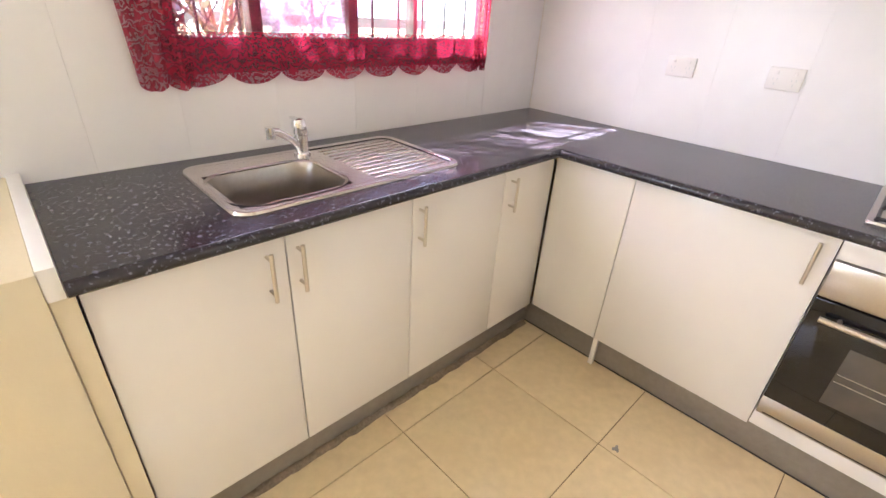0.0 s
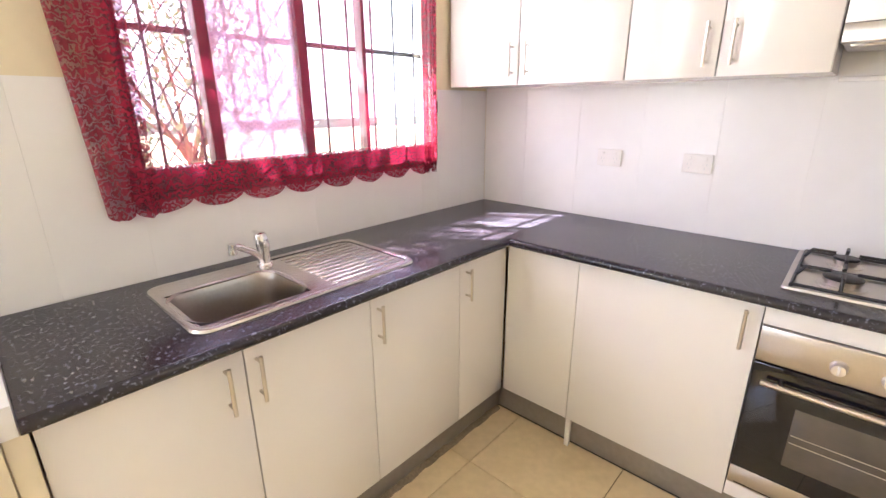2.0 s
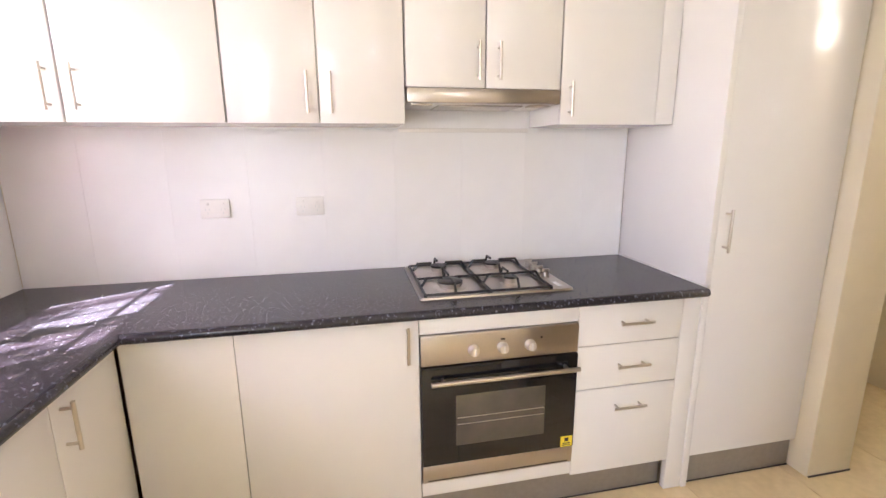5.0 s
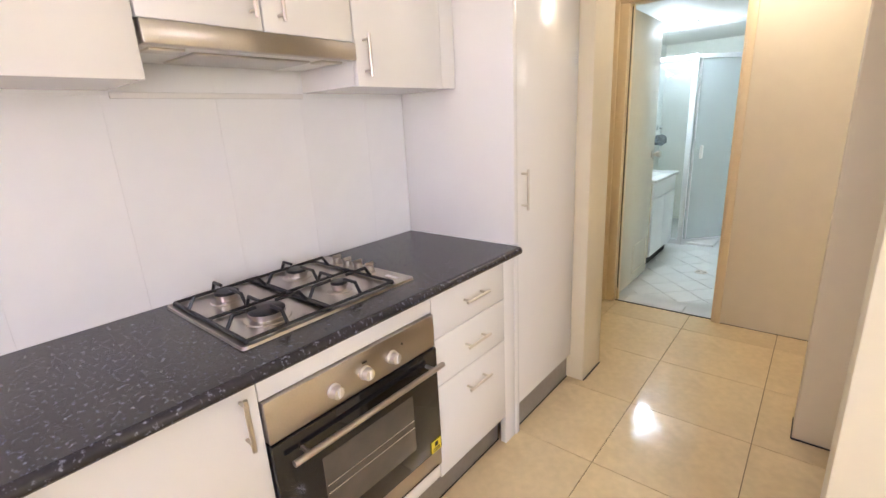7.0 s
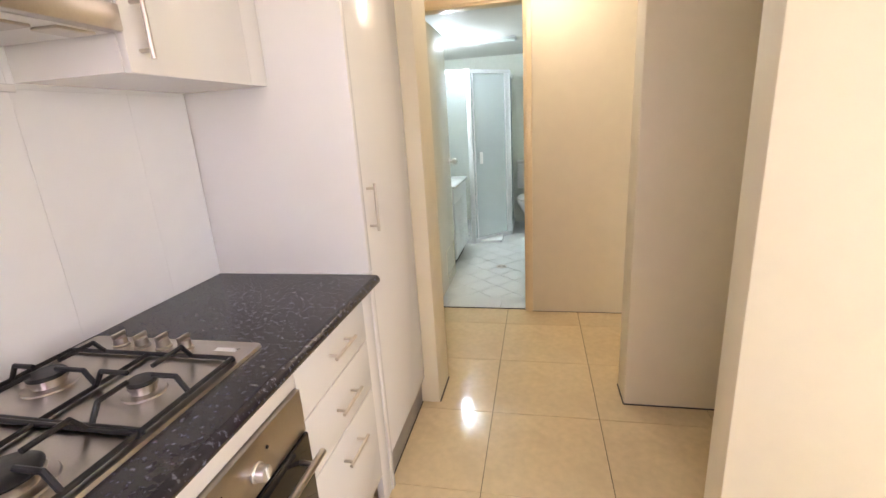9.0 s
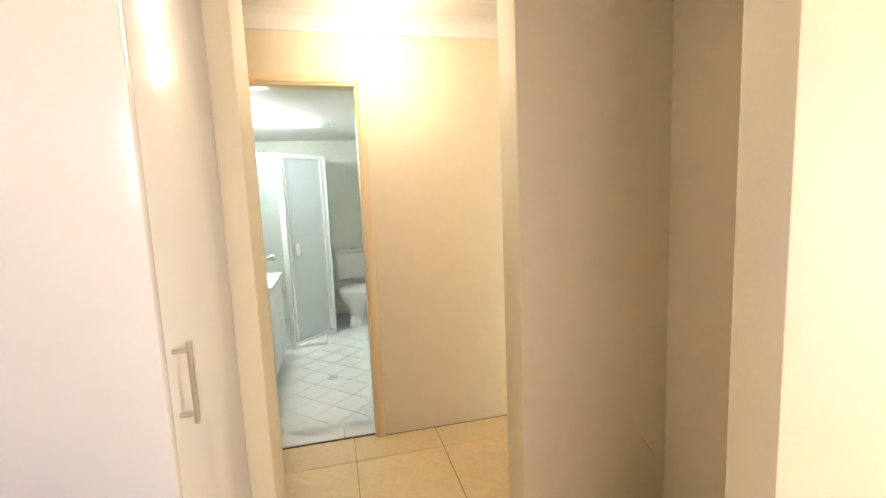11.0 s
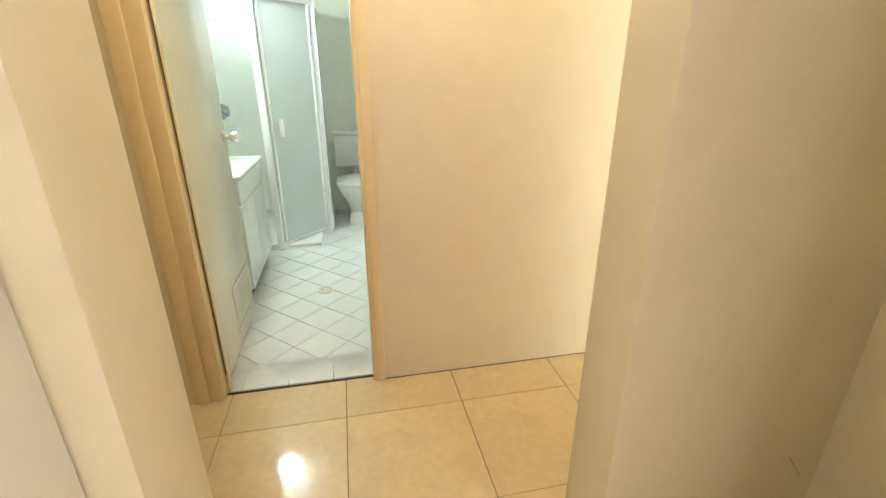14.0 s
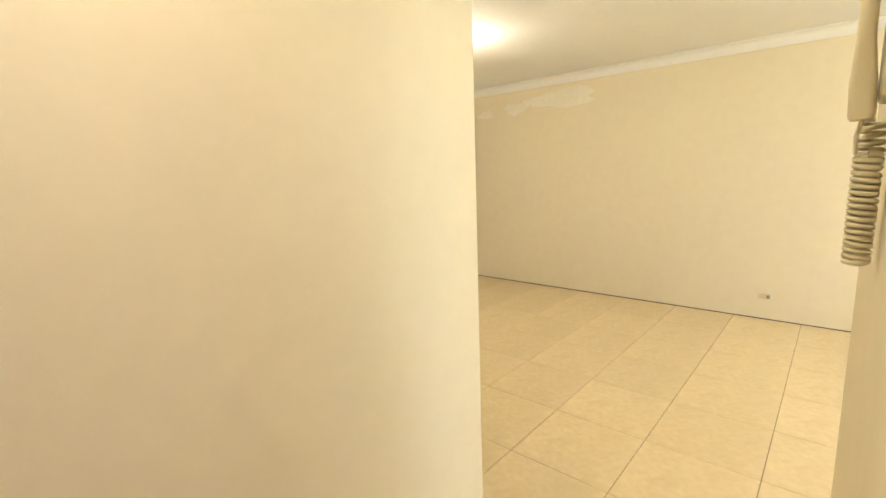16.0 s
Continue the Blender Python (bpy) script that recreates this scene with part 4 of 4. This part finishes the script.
puff = thing("bath_puff", (1.82, -5.90, 1.045), "dark blue bath puff hanging from the tap", "bath sponge")
bm = B()
for k in range(34):
    v = Vector((rng.gauss(0, 1), rng.gauss(0, 1), rng.gauss(0, 1))).normalized() * 0.055
    bmesh.ops.create_icosphere(bm, subdivisions=1, radius=rng.uniform(0.018, 0.03), matrix=Matrix.Translation(Vector((1.82, -5.90, 1.045)) + v))
part("net", bm, M_DARKBLUE, puff)
part("cord", rod(B(), (1.82, -5.90, 1.09), (1.835, -5.97, 1.20), 0.003, seg=6), M_DARKBLUE, puff)

toilet = thing("toilet", (0.66, -5.80, 0), "white ceramic toilet with plastic cistern", "toilet")
TX, TY = 0.655, -5.70
bm = B()
loft(bm, [rounded(TX, TY - 0.02, 0.105, 0.15, 0.09, 0.0), rounded(TX, TY - 0.02, 0.100, 0.145, 0.09, 0.03), rounded(TX, TY - 0.02, 0.085, 0.125, 0.08, 0.12),
          rounded(TX, TY + 0.01, 0.11, 0.17, 0.10, 0.22), rounded(TX, TY + 0.04, 0.17, 0.235, 0.16, 0.34), rounded(TX, TY + 0.045, 0.185, 0.255, 0.18, 0.385), rounded(TX, TY + 0.045, 0.185, 0.255, 0.18, 0.40)], True)
part("bowl", bm, M_CERAMIC, toilet)
bm = loft(B(), [rounded(TX, TY + 0.04, 0.190, 0.262, 0.185, 0.402), rounded(TX, TY + 0.04, 0.192, 0.264, 0.185, 0.425), rounded(TX, TY + 0.04, 0.175, 0.245, 0.17, 0.436)], True)
part("seat", bm, M_PLASTIC, toilet, "closed white plastic seat lid")
cist = part("cistern", box(B(), (TX - 0.20, BB + 0.004, 0.48), (TX + 0.20, BB + 0.19, 0.80), 0.025), M_PLASTIC, toilet)
part("lid", box(B(), (TX - 0.21, BB + 0.002, 0.80), (TX + 0.21, BB + 0.20, 0.835), 0.012), M_PLASTIC, cist)
part("button", lathe(B(), (TX, BB + 0.10, 0.834), [(0.03, 0), (0.03, 0.006), (0.02, 0.008)]), M_CHROME, cist)
part("flush_pipe", rod(B(), (TX, BB + 0.08, 0.36), (TX, BB + 0.08, 0.49), 0.025), M_PLASTIC, toilet)
part("pan_back", box(B(), (TX - 0.08, BB + 0.03, 0.20), (TX + 0.08, TY - 0.12, 0.395), 0.02), M_CERAMIC, toilet)
drain = thing("floor_drain", (0.943, -4.17, 0), "round chrome floor waste in the bathroom tiles", "drain")
part("ring", lathe(B(), (0.943, -4.17, 0.001), [(0.052, 0), (0.052, 0.004), (0.042, 0.005), (0.041, 0.002)]), M_SATIN, drain)
for k in range(8):
    a = k * math.pi / 4
    part("slot", rod(B(), (0.943 + 0.012 * math.cos(a), -4.17 + 0.012 * math.sin(a), 0.003), (0.943 + 0.038 * math.cos(a), -4.17 + 0.038 * math.sin(a), 0.003), 0.0022, seg=6), M_KICK, drain)
structure("trim_bathroom_frieze", [((0.95, BB + 0.0005, 1.81), (1.895, BB + 0.004, 1.89)), ((1.896, BB + 0.005, 1.81), (1.8995, -5.06, 1.89))], M_BATHGROUT, "grey patterned frieze tiles in the shower", "frieze")

# ---- living room things ----
fd = thing("front_door", (-3.6, LS, 0), "closed cream front door with lock and knob", "door")
part("leaf", box(B(), (-4.07, LS + 0.001, 0.012), (-3.25, LS + 0.022, 2.04), 0.003), M_DOOR, fd)
part("lock", box(B(), (-4.03, LS + 0.022, 1.31), (-3.96, LS + 0.046, 1.42), 0.006), M_BAR, fd, "dark deadlock")
part("knob", lathe(B(), (-3.94, LS + 0.022, 0.99), [(0.03, 0), (0.03, 0.006), (0.012, 0.012), (0.012, 0.03), (0.026, 0.04), (0.026, 0.058), (0.012, 0.066)], (0, 1, 0)), M_NICKEL, fd)
for a, b in (((-4.16, LS, 0), (-4.085, LS + 0.03, 2.12)), ((-3.235, LS, 0), (-3.16, LS + 0.03, 2.12)), ((-4.085, LS, 2.055), (-3.235, LS + 0.03, 2.12))):
    part("architrave", box(B(), a, b, 0.005), M_DOOR, fd, "cream architrave")
part("door_gap", box(B(), (-4.08, LS + 0.0005, 0.0), (-3.24, LS + 0.018, 0.010)), M_GAP, fd)
ol = thing("wall_outlet", (LW, -2.68, 0.213), "small cream cable outlet low on the living room wall", "outlet")
part("plate", box(B(), (LW + 0.0005, -2.735, 0.19), (LW + 0.012, -2.645, 0.24), 0.003), M_IVORY, ol)
part("plug", box(B(), (LW + 0.012, -2.675, 0.20), (LW + 0.03, -2.65, 0.23), 0.003), M_KICK, ol)
M_FILLER = mat("white_filler", (0.85, 0.79, 0.65), 0.8, var=0.06, bump=0.3, bump_scale=30)
for y, z, w, h in ((-5.30, 2.15, 0.16, 0.07), (-4.70, 2.20, 0.42, 0.10), (-5.75, 2.12, 0.12, 0.05)):
    bm = B()
    verts = []
    for k in range(22):
        a = 2 * math.pi * k / 22
        rr = 1 + 0.18 * math.sin(3 * a + y * 7) + 0.1 * math.sin(7 * a)
        verts.append((LW + 0.0008, y + w * rr * math.cos(a), z + h * rr * math.sin(a)))
    loft(bm, [verts, [(LW + 0.002, y + (q[1] - y) * 0.9, z + (q[2] - z) * 0.9) for q in verts]])
    solid("filler_patch", bm, M_FILLER, "white unpainted filler patch high on the living room wall", "patch", "filler patches")

# intercom handset on the hall side of the wall end
ic = thing("intercom", (-0.10, -2.2185, 1.46), "cream intercom handset with coiled cord on the hall wall", "intercom")
IX, IY = -0.10, -2.2195
part("base", box(B(), (IX - 0.045, IY - 0.016, 1.470), (IX + 0.045, IY + 0.001, 1.690), 0.006), M_IVORY, ic)
bm = B()
loops = []
for z, w in ((1.452, 0.009), (1.456, 0.0115), (1.490, 0.0115), (1.535, 0.008), (1.60, 0.0075), (1.655, 0.009), (1.69, 0.0115), (1.715, 0.010)):
    bow = 0.004 * (1 - ((z - 1.585) / 0.135) ** 2)
    loops.append(rounded(IX + 0.005, IY - 0.0275 - bow, 0.022, w, 0.0065, z, 3))
loft(bm, loops, True)
part("handset", bm, M_IVORY, ic, "curved cream handset")
part("lead", tube(B(), [(IX, IY - 0.026, 1.455), (IX, IY - 0.030, 1.435), (IX, IY - 0.029, 1.415)], 0.0022, 8), M_IVORY, ic)
pts = []
n_turn, per = 34, 12
for k in range(n_turn * per + 1):
    f = k / (n_turn * per)
    # hangs down, turns and climbs back to the base
    if f < 0.5:
        h = f / 0.5
        c = Vector((IX - 0.012, IY - 0.018, 1.415 - 0.125 * h))
    else:
        h = (f - 0.5) / 0.5
        c = Vector((IX - 0.012 - 0.042 * h, IY - 0.018 + 0.003 * h, 1.290 + 0.165 * h))
    a = 2 * math.pi * k / per
    pts.append(c + Vector((0.0105 * math.cos(a), 0.0105 * math.sin(a), 0)))
curve = bpy.data.curves.new("cord", "CURVE")
curve.dimensions, curve.bevel_depth, curve.bevel_resolution = "3D", 0.0030, 2
spl = curve.splines.new("POLY")
spl.points.add(len(pts) - 1)
for sp, v in zip(spl.points, pts):
    sp.co = (*(v - ic.location), 1)
curve.materials.append(M_IVORY)
cord = new("coiled_cord", curve)
cord.parent = ic
tagged(cord, "coiled cream cord")

# recess outlet
ro = thing("recess_outlet", (-0.467, -1.53, 0.22), "cream double power point low in the fridge recess", "power point")
plate = part("plate", box(B(), (-0.4565, -1.585, 0.185), (-0.447, -1.472, 0.257), 0.003), M_PAINT, ro)
part("socket", box(B(), (-0.4475, -1.545, 0.205), (-0.4462, -1.540, 0.215)), M_INK, plate)
part("socket", box(B(), (-0.4475, -1.525, 0.205), (-0.4462, -1.520, 0.215)), M_INK, plate)

# scuffs on the paint
scuff = B()
tube(scuff, [(-0.342, -2.0478, 0.406), (-0.372, -2.0475, 0.368), (-0.400, -2.0478, 0.330)], 0.0013, 6)
solid("paint_scuff", scuff, M_KICK, "dark scuff mark on the cream recess wall", "scuff")
scuff = B()
tube(scuff, [(-0.4568, -1.99, 0.10), (-0.4565, -2.005, 0.16), (-0.4568, -1.998, 0.20)], 0.0018, 6)
solid("paint_scuff", scuff, M_TRIM, "faint brown scuff low in the recess corner", "scuff")

# chipped corner of a floor tile
chip = B()
ring = []
for k in range(14):
    a = 2 * math.pi * k / 14
    rr = 0.011 * (1 + 0.35 * math.sin(3 * a + 1) + 0.2 * math.sin(5 * a))
    ring.append((0.848 + 1.3 * rr * math.cos(a), 0.032 + rr * math.sin(a), 0.0004))
loft(chip, [ring, [(0.848 + (v[0] - 0.848) * 0.8, 0.032 + (v[1] - 0.032) * 0.8, 0.0012) for v in ring]])
solid("tile_chip", chip, M_KICK, "small brown chip mark on a beige floor tile", "chip mark")

# ---- wall tiles of the splashback ----
tile_cache = {}


def tile(name, a, b, material, parent, bevel=0.0003):
    """One tile as an object of its own; alike tiles share a mesh."""
    lo, hi = [min(p, q) for p, q in zip(a, b)], [max(p, q) for p, q in zip(a, b)]
    size = tuple(round(q - p, 4) for p, q in zip(lo, hi))
    key = (size, material.name)
    if key not in tile_cache:
        x, y, z = size
        thin = min(range(3), key=lambda i: size[i])
        c = bevel
        bm = B()
        loops = []
        other = [i for i in range(3) if i != thin]
        for h, ins in ((-0.5 * size[thin], 0), (0.5 * size[thin] - c, 0), (0.5 * size[thin], c)):
            loop = []
            for s, u in ((-1, -1), (1, -1), (1, 1), (-1, 1)):
                p = [0, 0, 0]
                p[thin] = h if thin == 2 else -h
                p[other[0]] = s * (size[other[0]] / 2 - ins)
                p[other[1]] = u * (size[other[1]] / 2 - ins)
                loop.append(p)
            loops.append(loop)
        loft(bm, loops, True)
        bmesh.ops.recalc_face_normals(bm, faces=bm.faces[:])
        me = bpy.data.meshes.new(name)
        bm.to_mesh(me)
        bm.free()
        me.materials.append(material)
        tile_cache[key] = me
    ob = new(name, tile_cache[key])
    ob.location = Vector([(p + q) / 2 for p, q in zip(lo, hi)]) - origin_of(parent)
    ob.parent = parent
    return ob


grout_e = structure("trim_splashback_east", [((E - 0.003, -1.38, 0.9), (E - 0.0004, N - 0.009, 1.65))], M_GROUTW, "white tiled splashback behind the hob", "splashback")
grout_n = structure("trim_splashback_north", [((-0.85, N - 0.003, 0.9), (WX0 - 0.001, N - 0.0004, 1.512)), ((WX0 - 0.001, N - 0.003, 0.9), (WX1 + 0.001, N - 0.0004, WZ0 - 0.001)), ((WX1 + 0.001, N - 0.003, 0.9), (E - 0.009, N - 0.0004, 1.512))], M_GROUTW, "white tiled splashback under the window", "splashback")
g = 0.0002
ys = [N - 0.009] + [0.972 - 0.3045 * k for k in range(8)] + [-1.38]
for y0, y1 in zip(ys[1:], ys):
    for z0, z1 in ((0.9, 1.512), (1.512, 1.65)):
        tile("tile", (E - 0.008, y0 + g, z0 + g), (E - 0.0025, y1 - g, z1 - g), M_WALLTILE, grout_e)
xs = [-0.85, -0.55, -0.25, WX0 - 0.001]
for x0, x1 in zip(xs, xs[1:]):
    tile("tile", (x0 + g, N - 0.008, 0.9 + g), (x1 - g, N - 0.0025, 1.512), M_WALLTILE, grout_n)
xs = [WX0 - 0.001, 0.29, 0.60, 0.91, 1.22, WX1 + 0.001]
for x0, x1 in zip(xs, xs[1:]):
    tile("tile", (x0 + g * (x0 > 0), N - 0.008, 0.9 + g), (x1 - g, N - 0.0025, WZ0 - 0.0012), M_WALLTILE, grout_n)
tile("tile", (WX1 + 0.002, N - 0.008, 0.9 + g), (1.53 - g, N - 0.0025, 1.512), M_WALLTILE, grout_n)
tile("tile", (1.53 + g, N - 0.008, 0.9 + g), (E - 0.009, N - 0.0025, 1.512), M_WALLTILE, grout_n)

# ---- floor tiles ----
floor_ob = bpy.data.objects["floor"]
GX, GY0, PX, PY, J = 0.320, 0.586, 0.5000, 0.5000, 0.0016
for zx0, zx1, zy0, zy1 in ((-0.575, E, BY - 0.03, N), (LW, -0.575, LS, N)):
    for i in range(-10, 4):
        for j in range(-14, 3):
            x0, x1 = max(GX + i * PX + J, zx0), min(GX + (i + 1) * PX - J, zx1)
            y0, y1 = max(GY0 + j * PY + J, zy0), min(GY0 + (j + 1) * PY - J, zy1)
            if x1 - x0 > 0.02 and y1 - y0 > 0.02:
                tile("tile", (x0, y0, -0.012), (x1, y1, 0.0), M_FLOORTILE, floor_ob)
bath_ob = bpy.data.objects["bathroom_floor"]
side = 0.200
for i in range(-16, 17):
    for j in range(-16, 17):
        u, v = i * side, j * side
        x, y = 0.943 + (u - v) * 0.70711, -4.17 + 0.10 + (u + v) * 0.70711
        if 0.10 < x < 1.84 and BB + 0.08 < y < -3.36:
            t = tile("tile", (-side / 2 + 0.0015, -side / 2 + 0.0015, -0.012), (side / 2 - 0.0015, side / 2 - 0.0015, 0.0), M_BATHTILE, bath_ob)
            t.location = (x, y, -0.004)
            t.rotation_euler = (0, 0, radians(45))
for k in range(9):
    x0 = 0.06 + k * 0.205
    tile("tile", (x0, -3.385, -0.010), (x0 + 0.202, BY - 0.048, 0.002), M_BATHTILE, bath_ob)
